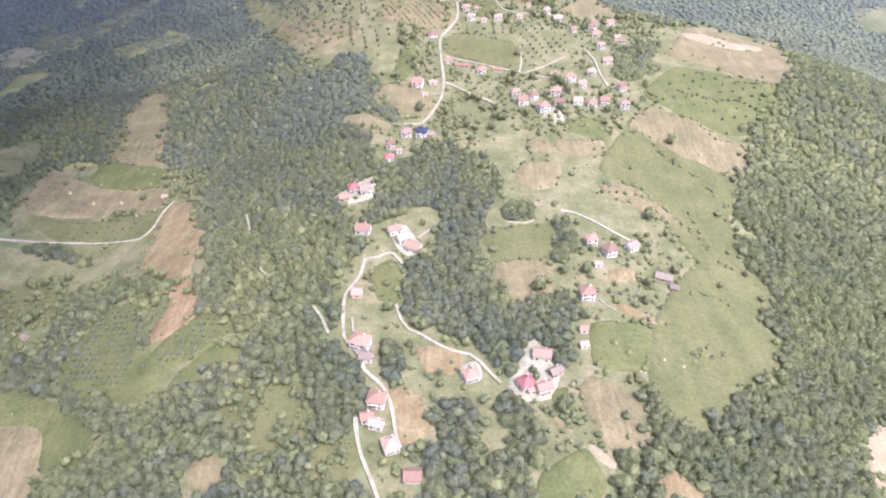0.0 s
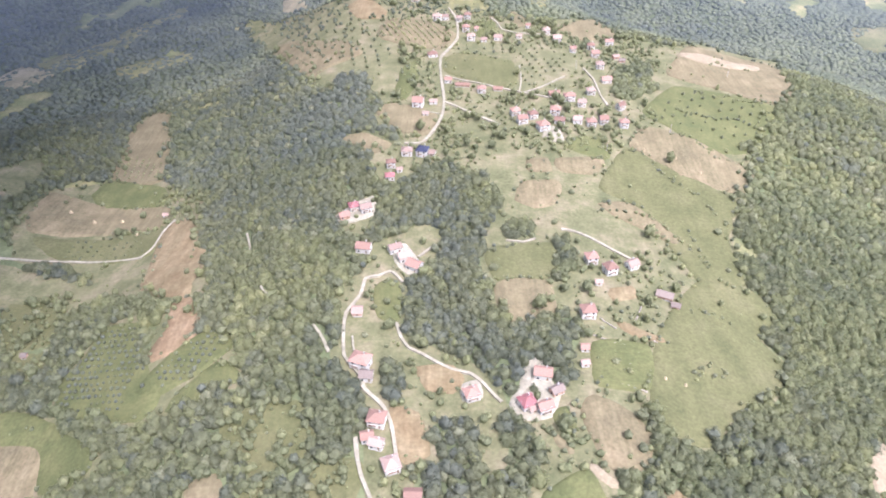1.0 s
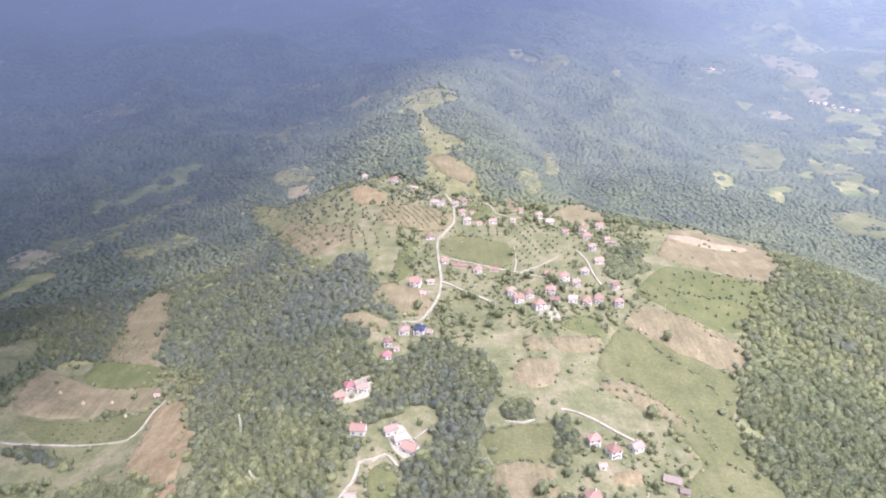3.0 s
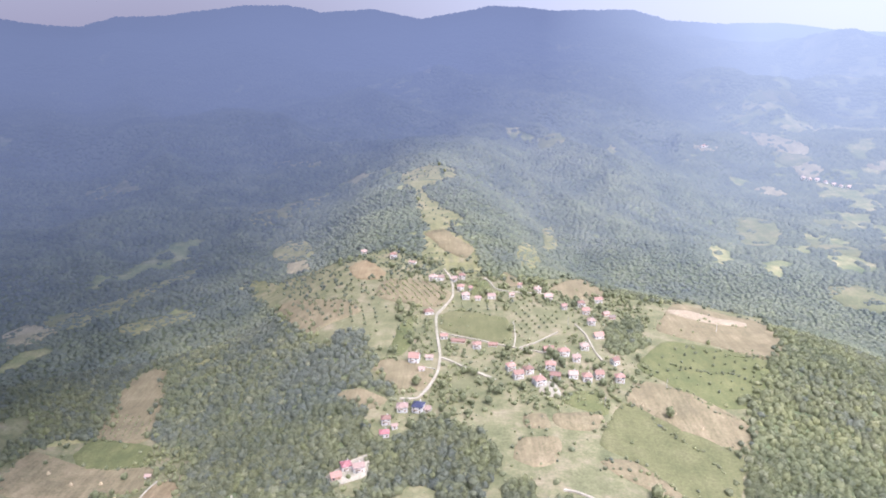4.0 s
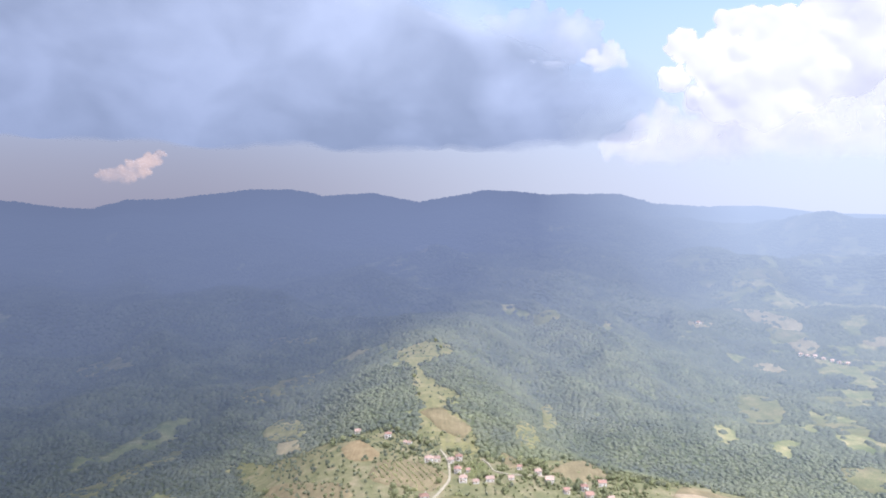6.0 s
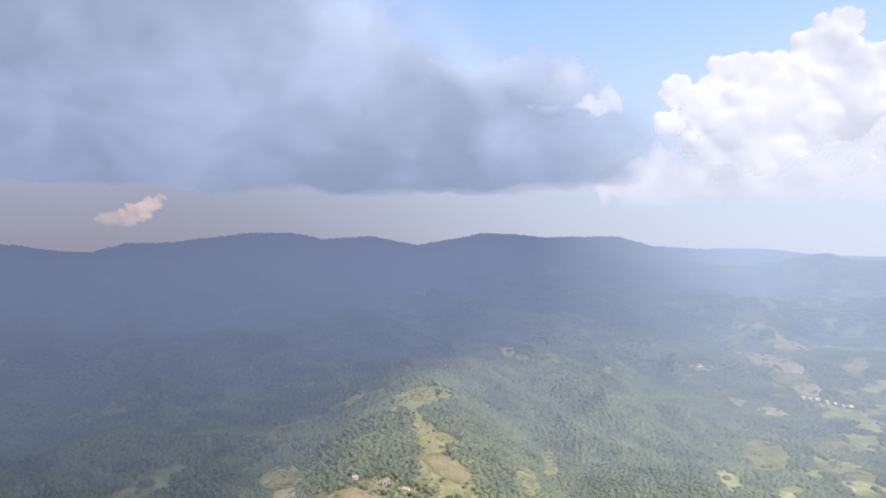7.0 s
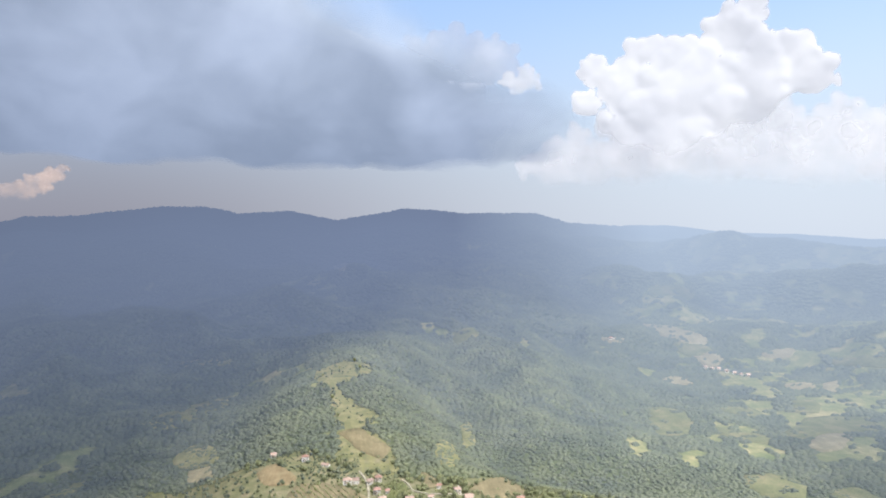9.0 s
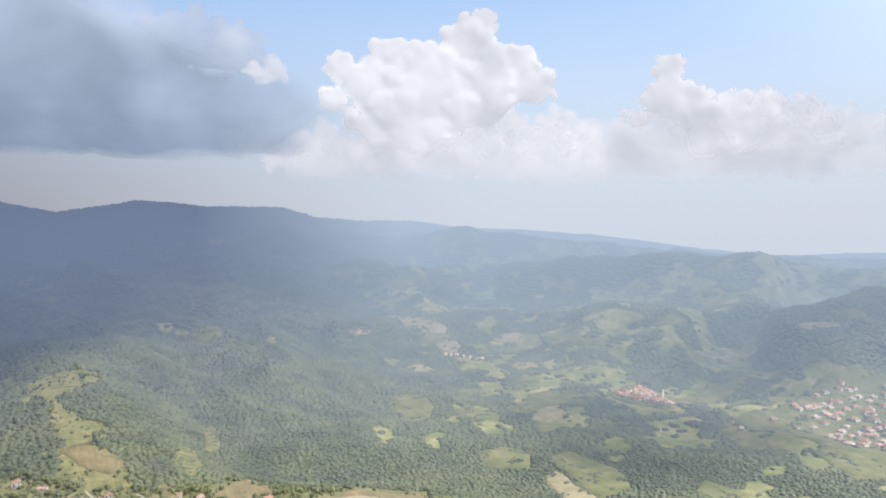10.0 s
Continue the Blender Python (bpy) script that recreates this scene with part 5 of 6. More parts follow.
def wooded(x, y):
    """Where trees stand close: not in clearings, fields or lanes, but in the groves."""
    openly = np.zeros(len(x), bool)
    for p in CLEARINGS:
        openly |= inside([tuple(q) for q in rounded(p, 7.0, True, 3.0)], x, y)
    for p in GROVES:
        openly &= ~inside(p, x, y)
    for _, mt, p in FIELDS:
        scrub = {"distant_meadow": 0.42, "distant_stubble": 0.42, "distant_dry_grass": -0.12}.get(mt.name, 2.0)
        lone = value_noise(x, y, 19, 35) > scrub
        openly |= inside([tuple(q) for q in rounded(p, 9.0)], x, y) & ~lone
    return ~openly & (lane_gap(x, y) > 3.5) & ((farmland(x, y) < 0.5) | (value_noise(x, y, 17, 36) > 0.66)) & (home_gap(x, y) > 8.0)


def home_gap(x, y):
    """Distance to the nearest house or shed."""
    best = np.full(len(x), 1e9)
    for hx, hy in homes:
        best = np.minimum(best, np.hypot(x - hx, y - hy))
    return best


def lane_gap(x, y):
    """Distance to the nearest lane."""
    best = np.full(len(x), 1e9)
    for w, p in LANES:
        for q in rounded(p, 4.0, False):
            best = np.minimum(best, np.hypot(x - q[0], y - q[1]))
    return best


def stand(r0, r1, gap, a0=-37, a1=63):
    """Jittered places for trees in the sector of the land that lies ahead."""
    xs = np.arange(r1 * math.sin(radians(a0)) - gap, r1 * math.sin(radians(a1)) + gap, gap)
    ys = np.arange(r0 * 0.45 - gap, r1 + gap, gap)
    x, y = np.meshgrid(xs, ys)
    x[::2] += gap * 0.5
    x, y = (x + rng.uniform(-0.6, 0.6, x.shape) * gap).ravel(), (y + rng.uniform(-0.6, 0.6, y.shape) * gap).ravel()
    r, a = np.hypot(x, y), np.degrees(np.arctan2(x, y))
    ok = (r >= r0) & (r < r1) & (a > a0) & (a < a1)
    x, y = x[ok], y[ok]
    ok = wooded(x, y)
    return x[ok], y[ok]


def tints(x, y):
    """Each crown's green: darker and lighter stands, painted haze on the left slope, and here and there a silvery one.
    """
    t = 0.40 + 0.22 * value_noise(x, y, 95, 31) + 0.14 * value_noise(x, y, 30, 32) + rng.normal(0, 0.15, len(x))
    # painted haze and shade: darker, bluer left slope; paler ridge and right
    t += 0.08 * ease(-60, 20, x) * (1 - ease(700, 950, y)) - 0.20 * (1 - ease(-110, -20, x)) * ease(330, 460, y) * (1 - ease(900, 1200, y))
    t = np.clip(t, 0, 0.9)
    pale = rng.random(len(x)) < 0.014 + 0.15 * np.clip(value_noise(x, y, 60, 33) - 0.2, 0, 1)
    # groups of silvery trees
    for gx, gy, spread in ((-295, 789, 38), (587, 1002, 45), (249, 483, 22), (69, 302, 16)):
        pale |= rng.random(len(x)) < 0.32 * np.exp(-((x - gx) ** 2 + (y - gy) ** 2) / spread ** 2)
    return np.where(pale, rng.uniform(0.9, 1.0, len(x)), t)


NEAR = [leafy_shape(230, 40 + k) for k in range(14)]
NEXT = [leafy_shape(110, 55 + k, ICO2) for k in range(10)]
MID, FARC, LAST = [], [], []
for k in range(6):
    v, f = crown_shape(1, 80 + k, ICO1, 0.2)
    MID.append((v, f[v[f][:, :, 2].mean(1) > 0.45]))
    FARC.append(dome_shape(True, 60 + k))
    LAST.append(dome_shape(False, 70 + k))
for name, shapes, r0, r1, gap, mat, w0, w1, h0, h1, sunk, text in (
        ("near_woodland", NEAR, 150, 540, 4.7, M_LEAF, 5.0, 10.6, 7.6, 11.6, 4.7, "dense broadleaf wood with rounded green crowns, a few silvery"),
        ("hillside_woodland", NEXT, 540, 850, 5.8, M_LEAF, 6.4, 11.8, 8.0, 11.6, 4.9, "dense green broadleaf wood round the village"),
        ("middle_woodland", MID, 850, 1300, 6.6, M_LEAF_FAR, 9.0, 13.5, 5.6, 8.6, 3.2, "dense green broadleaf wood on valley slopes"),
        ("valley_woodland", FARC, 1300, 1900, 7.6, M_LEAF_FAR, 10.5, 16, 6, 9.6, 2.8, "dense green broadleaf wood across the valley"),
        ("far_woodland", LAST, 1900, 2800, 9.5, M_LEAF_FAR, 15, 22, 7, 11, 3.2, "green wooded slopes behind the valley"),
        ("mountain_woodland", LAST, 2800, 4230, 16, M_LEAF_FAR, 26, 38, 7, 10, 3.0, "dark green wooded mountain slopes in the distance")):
    x, y = stand(r0, r1, gap, -56 if r0 < 500 else -37)
    z = height(x, y)
    size = rng.uniform(0, 1, len(x))
    wide = w0 + (w1 - w0) * size
    # past 850 m the tints are drawn together, painting haze's low contrast
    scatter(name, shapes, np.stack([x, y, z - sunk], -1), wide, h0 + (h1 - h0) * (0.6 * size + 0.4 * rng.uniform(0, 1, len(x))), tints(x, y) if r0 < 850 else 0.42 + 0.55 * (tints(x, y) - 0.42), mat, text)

# ---- single trees ----
def tree_type(seed, label):
    g = np.random.default_rng(seed)
    base = new("tree")
    bm = bmesh.new()
    bmesh.ops.create_cone(bm, cap_ends=True, segments=7, radius1=0.032, radius2=0.014, depth=0.55, matrix=Matrix.Translation((0, 0, 0.255)))
    for k in range(4):
        a = k * 1.6 + g.uniform(-0.3, 0.3)
        m = Matrix.Rotation(a, 4, "Z") @ Matrix.Translation((0, 0, 0.33 + 0.04 * k)) @ Matrix.Rotation(radians(48), 4, "Y") @ Matrix.Translation((0, 0, 0.14))
        bmesh.ops.create_cone(bm, cap_ends=True, segments=5, radius1=0.012, radius2=0.004, depth=0.28, matrix=m)
    part("trunk", bm, M_BARK, base)
    v, f = leafy_shape(240, seed, ICO3, True)
    v = v * np.array([1.0, 1.0, 0.98]) + np.array([0, 0, 0.02])
    shade = np.concatenate([np.full(len(v) - 720, 0.58), np.repeat(g.uniform(0.4, 0.85, 240), 3)])
    crown = new("crown", mesh_of("crown", v, f, [M_LEAF], True, tint=shade))
    crown.parent = base
    return tagged(base, label, "tree", group="single trees")


TREES = [tree_type(300 + k, t) for k, t in enumerate(("broad green leafy tree standing in grass", "tall green leafy tree beside fields",
                                                     "rounded dark green fruit tree near houses", "spreading light green tree on a meadow"))]
for k, t in enumerate(TREES):
    t.scale = (9, 9, 11)
    t.matrix_basis = pose(*((60, 330), (150, 420), (-20, 560), (190, 520))[k], 0) @ Matrix.Diagonal((9, 9, 11, 1))
    t.location.z = float(height(t.location.x, t.location.y)) + 0.2
g3 = np.random.default_rng(5)
x, y = g3.uniform(-430, 420, 54000), g3.uniform(170, 1430, 54000)
okay = np.zeros(len(x), bool)
for p in CLEARINGS:
    okay |= inside(p, x, y)
bare = np.zeros(len(x), bool)
for nm, mt, p in FIELDS:
    if mt in (M_STUBBLE, M_SOIL, M_REDSOIL, M_PALE, M_MEADOW):
        bare |= inside(p, x, y)
near_home = np.min(np.hypot(x[:, None] - homes[None, :, 0], y[:, None] - homes[None, :, 1]), 1)
okay &= (lane_gap(x, y) > 4.0) & (near_home > 7.5)
for p, *_ in ORCHARDS:
    okay &= ~inside(p, x, y)
thick = np.zeros(len(x), bool)
for p in OPEN_WOOD:
    thick |= inside(p, x, y)
chance = np.where(thick, 14.0, 1.0) * np.where(bare, 0.06, np.where(near_home < 40, np.where(y > 480, 8.0, 2.2), 0.5)) * np.clip(0.75 + value_noise(x, y, 60, 61), 0.1, 1.6)
okay &= g3.random(len(x)) < chance * 0.17
x, y = x[okay], y[okay]
order = np.argsort(np.hypot(x, y))
x, y = x[order], y[order]
single = np.zeros(len(x), bool)
single[np.linspace(0, len(x) - 1, 240).astype(int)] = True
for a, b in zip(x[single], y[single]):
    s = g3.uniform(0.4, 0.9)
    t = TREES[int(g3.integers(4))]
    c = copy_thing(t, pose(a, b, float(height(a, b)) + 0.1, 0, 0, g3.uniform(0, 360)))
    c.scale = (9 * s, 9 * s, 10 * s)
# bushes and smaller trees between them
SCRUB = [leafy_shape(34, 90 + k, ICO1) for k in range(8)]
a, b = x[~single], y[~single]
size = np.where(home_gap(a, b) < 40, 2.0 + 4.6 * g3.random(len(a)) ** 1.5, 2.0 + 5.0 * g3.random(len(a)) ** 1.6)
scatter("bushes", SCRUB, np.stack([a, b, height(a, b) - 0.25 * size], -1), size, size * g3.uniform(0.8, 1.15, len(a)), np.clip(g3.normal(0.68, 0.16, len(a)), 0, 0.97), M_LEAF,
        "green bushes and small trees in grassland and gardens", False)
# orchards in rows
for p, gap, angle, size in ORCHARDS:
    near_row = math.hypot(*p[0]) < 480
    gap, size = (gap * 0.92, size * 1.1) if near_row else (gap, size * 0.8)
    q = np.array(p, float)
    mid = q.mean(0)
    n = int(np.max(np.ptp(q, axis=0)) / gap) + 2
    u, v = np.meshgrid(np.arange(-n, n + 1) * gap, np.arange(-n, n + 1) * gap)
    loose = 4.0 if size > 5.1 and gap < 12 else 0.32  # one plot is scattered bushes, not rows
    u, v = (u + g3.normal(0, loose, u.shape)).ravel(), (v + g3.normal(0, loose, v.shape)).ravel()
    ca, sa = math.cos(radians(angle)), math.sin(radians(angle))
    a, b = mid[0] + u * ca - v * sa, mid[1] + u * sa + v * ca
    ok = inside(p, a, b) & (g3.random(len(a)) > 0.08)
    a, b = a[ok], b[ok]
    s = size * g3.uniform(0.7, 1.2, len(a))
    scatter("orchard", SCRUB, np.stack([a, b, height(a, b) - 0.1 * s], -1), s, s * 1.05, np.clip(g3.normal(0.13 if near_row else 0.75 if gap < 7 else 0.38, 0.12, len(a)), 0, 0.93), M_LEAF,
            "young fruit trees planted in rows", False)
# hedges between the fields
hx, hy = [], []
for nm, mt, p in FIELDS:
    if max(math.hypot(*q) for q in p) < 1000:
        rim = rounded(p, 3.6, True, 2.5)
        keep = (value_noise(rim[:, 0], rim[:, 1], 34, 65) > 0.05) & (g3.random(len(rim)) < 0.55)
        hx.append(rim[keep, 0] + g3.normal(0, 1.2, keep.sum()))
        hy.append(rim[keep, 1] + g3.normal(0, 1.2, keep.sum()))
for size, line in HEDGEROWS:
    way = rounded(line, size * 0.7, False)
    way = way[g3.random(len(way)) < 0.8]
    hx.append(way[:, 0] + g3.normal(0, 0.35 * size, len(way)))
    hy.append(way[:, 1] + g3.normal(0, 0.35 * size, len(way)))
a, b = np.concatenate(hx), np.concatenate(hy)
big = np.full(len(a), 1.0)
big[len(a) - sum(len(q) for q in hx[-len(HEDGEROWS):]):] = np.concatenate([np.full(len(q), size / 3.2) for q, (size, _) in zip(hx[-len(HEDGEROWS):], HEDGEROWS)])
ok = (lane_gap(a, b) > 4) & (home_gap(a, b) > 8)
a, b = a[ok], b[ok]
size = g3.uniform(1.6, 4.8, len(a)) * big[ok]
scatter("hedge", SCRUB, np.stack([a, b, height(a, b) - 0.2 * size], -1), size, size, np.clip(g3.normal(0.45, 0.18, len(a)), 0, 1), M_LEAF,
        "broken green hedges between fields", False)
# hedges and scrub along the woods' edge
ex, ey = [], []
for k, p in enumerate(CLEARINGS):
    rim = rounded(p, 5.0, True, 3.0)
    shared = np.zeros(len(rim), bool)
    for j, o in enumerate(CLEARINGS):
        if j != k:
            for ox, oy in ((0, 14), (0, -14), (14, 0), (-14, 0)):
                shared |= inside(o, rim[:, 0] + ox, rim[:, 1] + oy)
    rim = rim[~shared]
    for _ in range(1):
        ex.append(rim[:, 0] + g3.normal(0, 4.5, len(rim)))
        ey.append(rim[:, 1] + g3.normal(0, 4.5, len(rim)))
a, b = np.concatenate(ex), np.concatenate(ey)
ok = (lane_gap(a, b) > 4) & (np.min(np.hypot(a[:, None] - homes[None, :, 0], b[:, None] - homes[None, :, 1]), 1) > 9)
a, b = a[ok], b[ok]
size = g3.uniform(3, 9, len(a))
scatter("wood_edge", SCRUB, np.stack([a, b, height(a, b) - 0.15 * size], -1), size, size * g3.uniform(0.8, 1.2, len(a)), np.clip(g3.normal(0.48, 0.18, len(a)), 0, 1), M_LEAF,
        "uneven edge of bushes and small trees along the woods", False)


# ---- dry-stone terrace walls in the gardens ----
def terrace_wall(x0, y0, x1, y1):
    g = np.random.default_rng(int(abs(x0) * 7 + abs(y0)))
    base = new("terrace_wall")
    n = max(4, int(math.hypot(x1 - x0, y1 - y0) / 1.4))
    base.matrix_basis = pose(x0, y0, float(height(x0, y0)), 0, 0, 0)
    for k in range(n):
        s = (k + 0.5) / n
        px, py = x0 + (x1 - x0) * s + g.normal(0, 0.12), y0 + (y1 - y0) * s + g.normal(0, 0.12)
        bm = bmesh.new()
        bmesh.ops.create_icosphere(bm, subdivisions=1, radius=1.0)
        for v in bm.verts:
            v.co *= g.uniform(0.8, 1.15)
        size = Vector((g.uniform(0.7, 1.0), g.uniform(0.45, 0.65), g.uniform(0.5, 0.8)))
        m = Matrix.LocRotScale((px - x0, py - y0, float(height(px, py)) - float(height(x0, y0)) + 0.55), Euler((0, 0, math.atan2(y1 - y0, x1 - x0) + g.normal(0, 0.2))), size)
        bmesh.ops.transform(bm, matrix=m, verts=bm.verts)
        part("stone", bm, M_STONE, base)
    return tagged(base, "low pale dry-stone terrace wall in a garden", "wall", group="garden terrace walls")


for ends in ((96, 324, 105, 315), (114, 318, 128, 305), (105, 302, 119, 291), (97, 269, 112, 264), (108, 288, 105, 280), (88, 309, 103, 301), (126, 339, 118, 323)):
    terrace_wall(*ends)


# ---- haystacks on the fields ----
def haystack(x, y, s):
    base = new("haystack")
    base.matrix_basis = pose(x, y, float(height(x, y)) + 0.5, 0, 0, 30 * s)
    bm = bmesh.new()
    bmesh.ops.create_uvsphere(bm, u_segments=12, v_segments=7, radius=1.0)
    g = np.random.default_rng(int(abs(x) + abs(y)))
    for v in bm.verts:
        t = max(0.0, v.co.z)
        v.co = Vector((v.co.x * (1.5 - 0.5 * t), v.co.y * (1.5 - 0.5 * t), max(-0.2, v.co.z) * 2.6)) * (s * g.uniform(0.93, 1.07))
    part("hay", bm, M_HAY, base)
    bm = bmesh.new()
    bmesh.ops.create_cone(bm, cap_ends=True, segments=6, radius1=0.09, radius2=0.06, depth=1.0, matrix=Matrix.Translation((0, 0, 2.6 * s + 0.3)))
    part("pole", bm, M_WOOD, base)
    return tagged(base, "weathered pale haystack round a wooden pole", "haystack", group="haystacks on the fields")


for x, y, s in ((-329, 522, 1.2), (-302, 506, 1.3), (-276, 503, 1.2), (-252, 475, 1.0), (171, 535, 1.1), (196, 526, 1.2), (213, 508, 1.0), (125, 276, 0.8), (136, 273, 0.8)):
    haystack(x, y, s)


# ---- the slim tower in the valley town ----
def minaret(x, y):
    base = new("minaret")
    base.matrix_basis = pose(x, y, float(height(x, y)), 0, 0, 0)
    part("plinth", box(-2.2, 2.2, -2.2, 2.2, -1.5, 5.0), M_WALL_FAR, base)
    bm = bmesh.new()
    bmesh.ops.create_cone(bm, cap_ends=True, segments=14, radius1=1.7, radius2=1.4, depth=17.0, matrix=Matrix.Translation((0, 0, 13.4)))
    part("shaft", bm, M_WALL_FAR, base)
    bm = bmesh.new()
    bmesh.ops.create_cone(bm, cap_ends=True, segments=14, radius1=1.5, radius2=2.3, depth=1.4, matrix=Matrix.Translation((0, 0, 22.4)))
    part("balcony", bm, M_WALL_FAR, base)
    bm = bmesh.new()
    bmesh.ops.create_cone(bm, cap_ends=True, segments=14, radius1=1.15, radius2=1.05, depth=4.0, matrix=Matrix.Translation((0, 0, 25.0)))
    part("lantern", bm, M_WALL_FAR, base)
    bm = bmesh.new()
    bmesh.ops.create_cone(bm, cap_ends=True, segments=14, radius1=1.4, radius2=0.05, depth=5.0, matrix=Matrix.Translation((0, 0, 29.4)))
    part("spire", bm, M_FADED_FAR, base)
    return tagged(base, "slim white minaret among houses of the valley town", "minaret")


minaret(1229, 1242)


# ---- power poles along the upper meadow ----
def utility_pole(x, y):
    base = new("utility_pole")
    base.matrix_basis = pose(x, y, float(height(x, y)) + 0.2, 0, 0, 35)
    bm = bmesh.new()
    bmesh.ops.create_cone(bm, cap_ends=True, segments=10, radius1=0.24, radius2=0.15, depth=10.0, matrix=Matrix.Translation((0, 0, 4.4)))
    part("pole", bm, M_CONCRETE, base)
    arm = part("crossarm", box(-1.1, 1.1, -0.09, 0.09, 8.6, 8.8), M_WOOD, base)
    for px in (-0.95, 0.0, 0.95):
        bm = bmesh.new()
        bmesh.ops.create_cone(bm, cap_ends=True, segments=8, radius1=0.07, radius2=0.1, depth=0.26, matrix=Matrix.Translation((px, 0, 8.92 if px else 9.5)))
        part("insulator", bm, M_CONCRETE, arm)
    return tagged(base, "slim pale concrete power pole standing in a meadow", "utility pole", group="power poles")


for x, y in ((138, 529), (201, 565), (297, 702), (137, 698)):
    utility_pole(x, y)

# ---- clouds ----
def cloud_bank():
    """The grey bank over the mountains: a flat, ragged base, and a heaped top that lies in the sun."""
    nr, nc = 100, 170
    r = np.linspace(20, 5700, nr)[:, None]
    s = np.linspace(0, 1, nc)[None, :]
    # inside about 800 m the edge is unseen, drawn to set the ground shade
    edge = np.interp(r, [20, 122, 213, 373, 590, 763, 1115, 1528, 2000, 2300, 3000, 3800, 4640, 5700], [-5, -14, -5, -2.5, 2, 4, 8.2, 13.5, 18.5, 19.5, 19.5, 18, 16, 13])
    edge = edge + 0.9 * value_noise(r, 0 * r, 420, 41)
    az = np.radians(-110 + (edge + 110) * s)
    rr = r + 60 * value_noise(np.degrees(az) * 40, r, 500, 43) * np.sin(np.pi * (r - 60) / 5640)
    x, y = rr * np.sin(az), rr * np.cos(az)
    rim = np.clip((edge - np.degrees(az)) * r * 0.0175 / np.interp(r, [60, 300, 640, 1100, 1500, 2300, 3600, 5700], [190, 300, 440, 380, 380, 620, 1000, 1200]), 0, 1) * np.clip((r - 10) / 150, 0, 1) 
    rim = rim ** 0.85 * (1 - ease(3500, 4850, r))
    lump = 0.5 * value_noise(x, y * 0.35, 420, 44) + 0.32 * value_noise(x, y * 0.35, 190, 45) + 0.18 * value_noise(x, y * 0.35, 95, 46)
    under = np.interp(r, [700, 830, 1500, 2300, 4640, 5700], [610, 620, 665, 720, 762, 790]) + rim * 60 * lump
    under = under + ease(2600, 4300, r) * (15 * value_noise(np.degrees(az), r / 900, 6.0, 47) + 16 * value_noise(np.degrees(az), r / 700, 2.6, 48) + 12 * value_noise(np.degrees(az), r / 500, 1.1, 49))
    over = under + rim ** 3 * (40 + 50 * np.abs(lump)) * (1 - ease(2500, 4000, r)) + 1
    body = np.concatenate([rim.ravel(), (rim * ease(0.5, 0.95, rim) * (1 - ease(2600, 3400, r))).ravel()])
    v = np.concatenate([np.stack([x, y, under], -1).reshape(-1, 3), np.stack([x, y, over], -1).reshape(-1, 3)])
    f = grid_faces(nr, nc)
    n = nr * nc
    me = mesh_of("cloud_bank", v, np.concatenate([f, f[:, ::-1] + n]), [M_CLOUD_DARK], True, tint=body)
    bank = new("cloud_bank", me)
    return tagged(bank, "large grey storm cloud with a flat ragged base", "cloud", kind="structure")


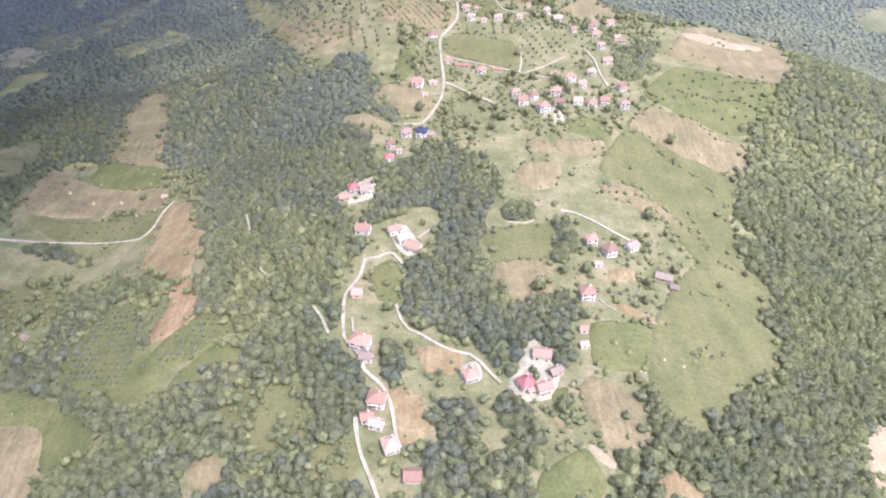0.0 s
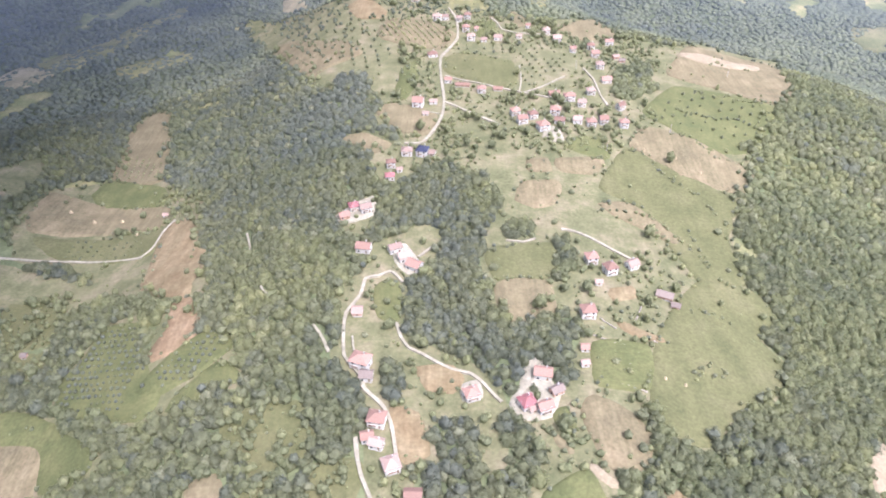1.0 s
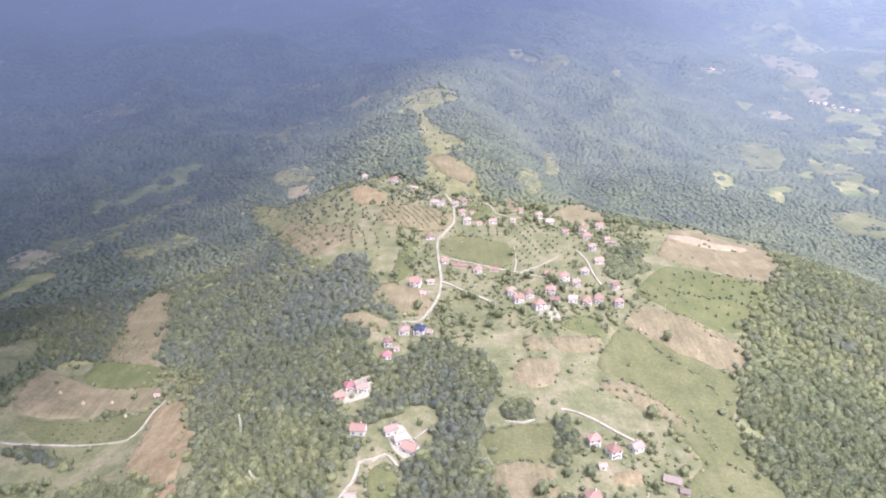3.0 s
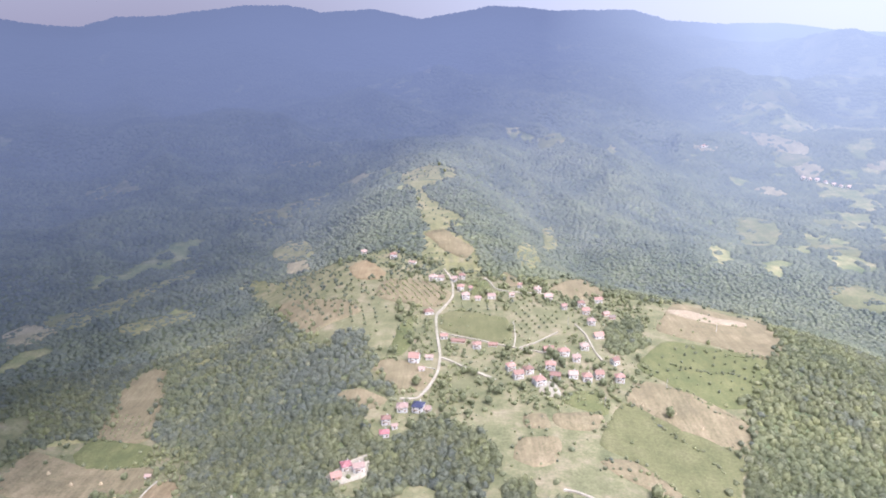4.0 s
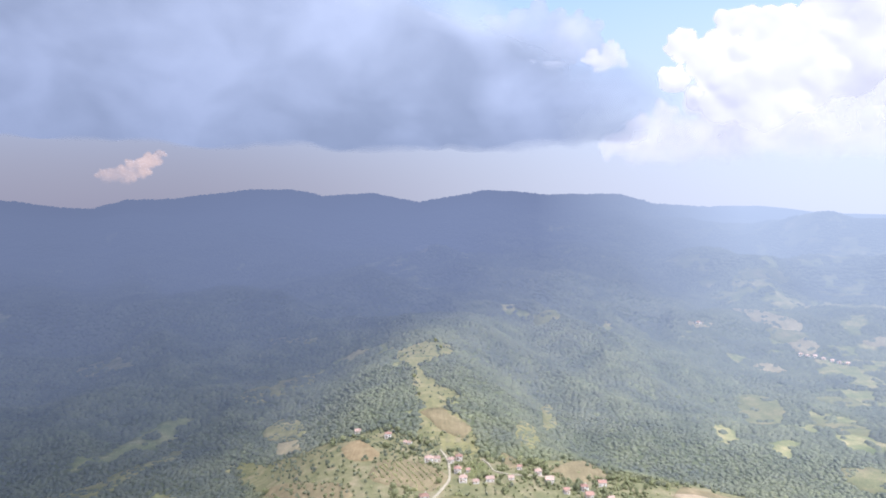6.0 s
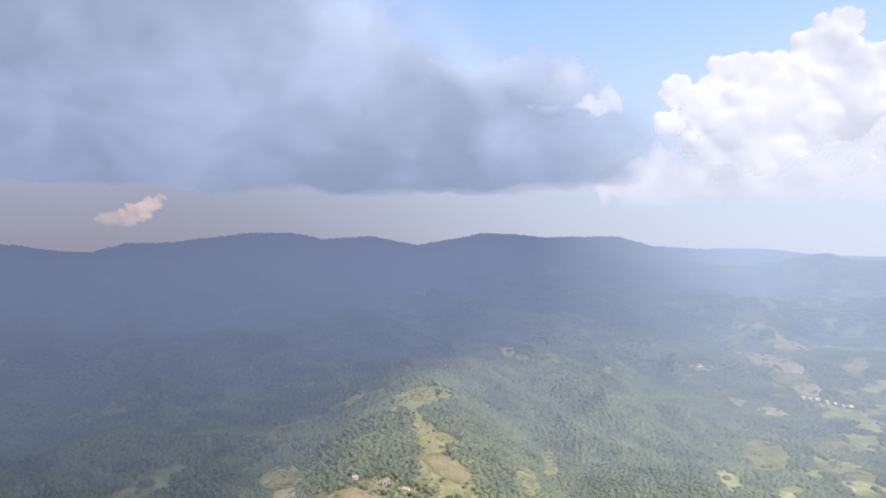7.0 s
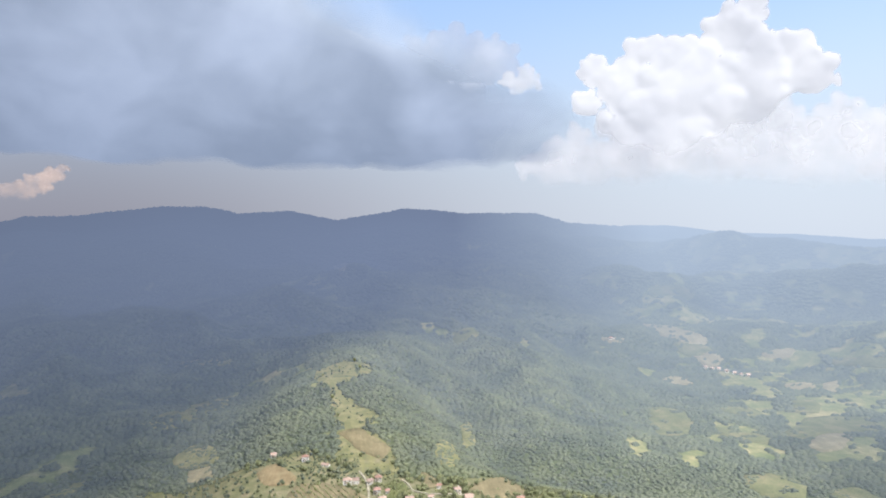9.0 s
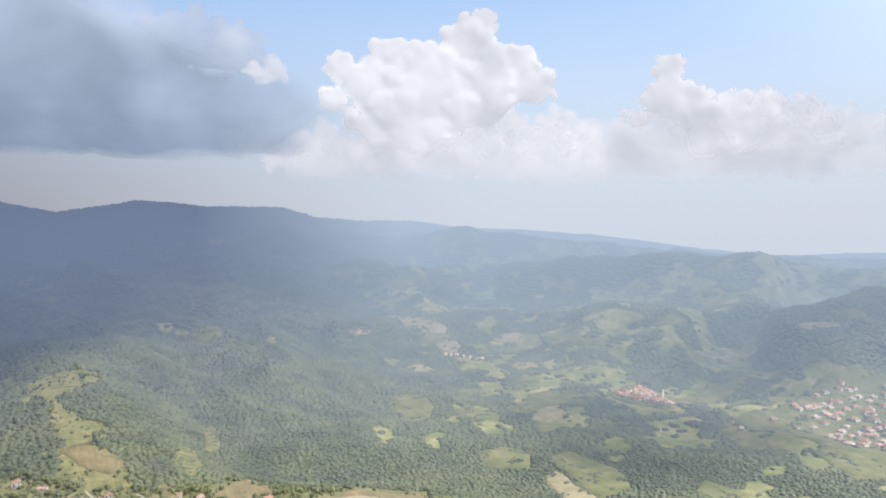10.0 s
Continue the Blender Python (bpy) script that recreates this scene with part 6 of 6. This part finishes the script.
def cumulus(name, lobes, away, seed, base, fade, mat=None, label="white billowing summer cumulus cloud", step=0.09, flat=1.0, thin=1.0):
    """A far cloud of many billows, thinning into haze below its base. lobes: (degrees right, degrees up, degrees wide)."""
    g = np.random.default_rng(seed)
    balls = []
    for az, el, w in lobes:
        rad = w / 2
        balls.append((az, el, rad * 0.78, 0.0))
        for k in range(16):
            a = g.uniform(-0.6, math.pi + 0.6)
            reach = rad * g.uniform(0.3, 0.92)
            big = (az + reach * math.cos(a), el + reach * math.sin(a) * 0.85 * flat, rad * g.uniform(0.22, 0.42), rad * g.uniform(-0.2, 0.7))
            balls.append(big)
            for j in range(4):
                c = g.uniform(0, 6.283)
                d = g.uniform(0.4, 1.0) * big[2]
                balls.append((big[0] + d * math.cos(c), big[1] + d * math.sin(c), big[2] * g.uniform(0.2, 0.5), big[3] + 0.5 * big[2]))
    balls = np.array(balls)
    edge = balls[:, 2].max() * 0.3 + 4 * step
    az = np.arange((balls[:, 0] - balls[:, 2]).min() - edge, (balls[:, 0] + balls[:, 2]).max() + edge, step)
    el = np.arange((balls[:, 1] - balls[:, 2]).min() - edge, (balls[:, 1] + balls[:, 2]).max() + edge, step)
    gx, gy = np.meshgrid(az, el)
    # the outline wavers
    wx = gx + 0.16 * value_noise(gx, gy, 0.8, 61) + 0.08 * value_noise(gx, gy, 0.33, 62)
    wy = gy + 0.16 * value_noise(gx, gy, 0.8, 63) + 0.08 * value_noise(gx, gy, 0.33, 64)
    deep, mask = np.zeros_like(gx), np.zeros_like(gx)
    for a, e, q, d in balls:
        i0, i1 = np.searchsorted(el, (e - q - 0.3, e + q + 0.3))
        j0, j1 = np.searchsorted(az, (a - q - 0.3, a + q + 0.3))
        u = q * q - (wx[i0:i1, j0:j1] - a) ** 2 - (wy[i0:i1, j0:j1] - e) ** 2
        h = np.where(u > 0, np.sqrt(np.maximum(u, 0)) + max(d, 0), 0)
        deep[i0:i1, j0:j1] = np.maximum(deep[i0:i1, j0:j1], h)
        mask[i0:i1, j0:j1] = np.maximum(mask[i0:i1, j0:j1], np.clip(u / (q * ((0.35 + 2.0 * (1 - ease(5.5, 11.5, e))) if thin == 1.0 else q)), 0, 1))
    for _ in range(16):
        deep[1:-1, 1:-1] = 0.4 * deep[1:-1, 1:-1] + 0.15 * (deep[:-2, 1:-1] + deep[2:, 1:-1] + deep[1:-1, :-2] + deep[1:-1, 2:])
    for _ in range(2):
        deep[1:-1, 1:-1] = 0.5 * deep[1:-1, 1:-1] + 0.125 * (deep[:-2, 1:-1] + deep[2:, 1:-1] + deep[1:-1, :-2] + deep[1:-1, 2:])
        mask[1:-1, 1:-1] = 0.5 * mask[1:-1, 1:-1] + 0.125 * (mask[:-2, 1:-1] + mask[2:, 1:-1] + mask[1:-1, :-2] + mask[1:-1, 2:])
    body = thin * mask * mask * (3 - 2 * mask) * ease(base, base + fade, gy + 0.5 * value_noise(gx, gy, 1.7, 65))
    ra, re = np.radians(gx), np.radians(gy)
    vs = []
    for sign in (-1, 1):
        r = away + sign * np.radians(deep) * away * 0.24
        vs.append(np.stack([r * np.sin(ra), r * np.cos(ra), EYE_Z + r * np.tan(re)], -1).reshape(-1, 3))
    f = grid_faces(*gx.shape)
    f = f[body.ravel()[f].max(1) > 0.01]
    n = gx.size
    faces = np.concatenate([f, f[:, ::-1] + n])
    used = np.unique(faces)
    back = np.zeros(2 * n, int)
    back[used] = np.arange(len(used))
    me = mesh_of(name, np.concatenate(vs)[used], back[faces], [mat or M_CLOUD], True, tint=np.concatenate([body.ravel()] * 2)[used])
    return tagged(new(name, me), label, "cloud", kind="structure")


def unseen_shade_cloud(x, y, long, wide, seed):
    """An unseen cloud, added high up to cast shade on the ground round x, y."""
    g = np.random.default_rng(seed)
    up = 2400 - float(height(x, y))
    cx, cy = x + SUN.x / SUN.z * up, y + SUN.y / SUN.z * up
    bv, bf = ico(3)
    vs, fs = [], []
    for k in range(26):
        a, d = g.uniform(0, 6.283), math.sqrt(g.uniform(0, 1)) * 0.75
        q = min(long, wide) * g.uniform(0.22, 0.5)
        p = np.array([cx + long * d * math.cos(a), cy + wide * d * math.sin(a), 2400 + g.uniform(0, 0.4) * q])
        w = bv * np.array([q, q, 0.6 * q])
        lump = value_noise(w[:, 0] + p[0] + w[:, 2], w[:, 1] + p[1] - w[:, 2], q * 0.5, 55)
        vs.append(p + w * (1 + 0.25 * lump)[:, None])
        fs.append(bf + k * len(bv))
    me = mesh_of("cumulus_cloud", np.concatenate(vs), np.concatenate(fs), [M_CLOUD], True, tint=np.ones(26 * len(bv)))
    return tagged(new("cumulus_cloud", me), "white fair-weather cumulus cloud high over the valley", "cloud", kind="structure")


cloud_bank()
# unseen clouds, each set where its shade is wanted on the ground
for k, spot in enumerate(((1020, 1070, 330, 290), (1860, 1230, 430, 280), (620, 2620, 400, 420), (1000, 3150, 430, 420), (1950, 2250, 380, 160), (1250, 2450, 200, 90))):
    unseen_shade_cloud(*spot, 70 + k)
cumulus("cumulus_cloud", [(18.4, 10.6, 2.6), (18.9, 13.4, 2.4), (21.0, 12.0, 4.4), (22.6, 14.4, 2.6), (25.6, 13.2, 5.6), (29.2, 15.2, 4.6), (30.6, 16.6, 2.4), (32.4, 13.0, 5.2), (34.6, 11.8, 3.8), (27, 10.6, 7.5), (24.5, 11.2, 5), (30.5, 11, 6), (25, 8.4, 7), (22, 8.8, 5), (24.5, 6.6, 5.5), (29, 6.2, 4.6), (20.5, 6.6, 4.4)], 4300, 1, 3.6, 5.5)
cumulus("cumulus_cloud", [(32.8, 7.6, 2.0), (34.8, 8.0, 2.8), (37, 7.6, 3.2), (39.2, 6.6, 2.8), (41.6, 6.0, 2.4)], 4350, 2, 4.2, 4.0)
cumulus("cumulus_cloud", [(45.0, 12.6, 2.8), (44.6, 10.6, 4.0), (46.6, 9.6, 4.4), (49.6, 8.8, 4.4), (52.0, 9.4, 2.8), (52.6, 7.8, 3.6), (54.9, 9.0, 2.2), (55.6, 7.8, 3.4), (57.6, 7.0, 2.4), (47.7, 7.4, 5), (50.5, 7.6, 4.5), (42.6, 9.0, 2.6), (45, 4.6, 1.8), (46.4, 3.8, 1.4), (49, 3.6, 1.6)], 4400, 3, 2.2, 4.5)
cumulus("cumulus_cloud", [(14.2, 12.5, 1.9), (13.3, 12.0, 1.7), (13.8, 13.3, 1.5), (12.5, 12.6, 1.6)], 1080, 4, 10.4, 2.4, None, "white sunlit fringe of the storm cloud", 0.06, 1.0, 0.42)
cumulus("cumulus_cloud", [(-24.6, 3.2, 1.6), (-23.5, 3.4, 2.0), (-22.4, 3.9, 1.9), (-21.6, 4.6, 1.6), (-20.9, 5.0, 1.0)], 4700, 5, 2.5, 1.0, M_CLOUD_WARM, "small peach-tinted cloud low over the mountains", 0.06, 0.8, 0.5)
# thin bright haze in which the cumulus stand
cumulus("cumulus_haze", [(16, 5.6, 5), (19, 6.0, 7), (23, 6.5, 9), (28, 6.8, 10), (33, 6.4, 9), (37, 6.0, 7)], 4550, 6, 2.4, 4.5, None, "thin bright haze below cumulus clouds", 0.2, 1.0, 0.55)
cumulus("cumulus_haze", [(41, 6, 7), (46, 6.4, 9), (51, 6.4, 9), (56, 6, 8), (61, 5.6, 7)], 4560, 7, 2.0, 4.5, None, "thin bright haze below cumulus clouds", 0.2, 1.0, 0.5)
cumulus("cumulus_haze", [(6, 14.4, 4.4), (8.2, 15.0, 4.4), (9.5, 13.4, 5), (10.6, 14.8, 3.8), (12.0, 14.0, 3.4), (12.8, 12.8, 3.0)], 1750, 8, 10.0, 3.5, M_CLOUD_THIN, "thin bright fringe of the storm cloud", 0.12, 1.0, 0.48)
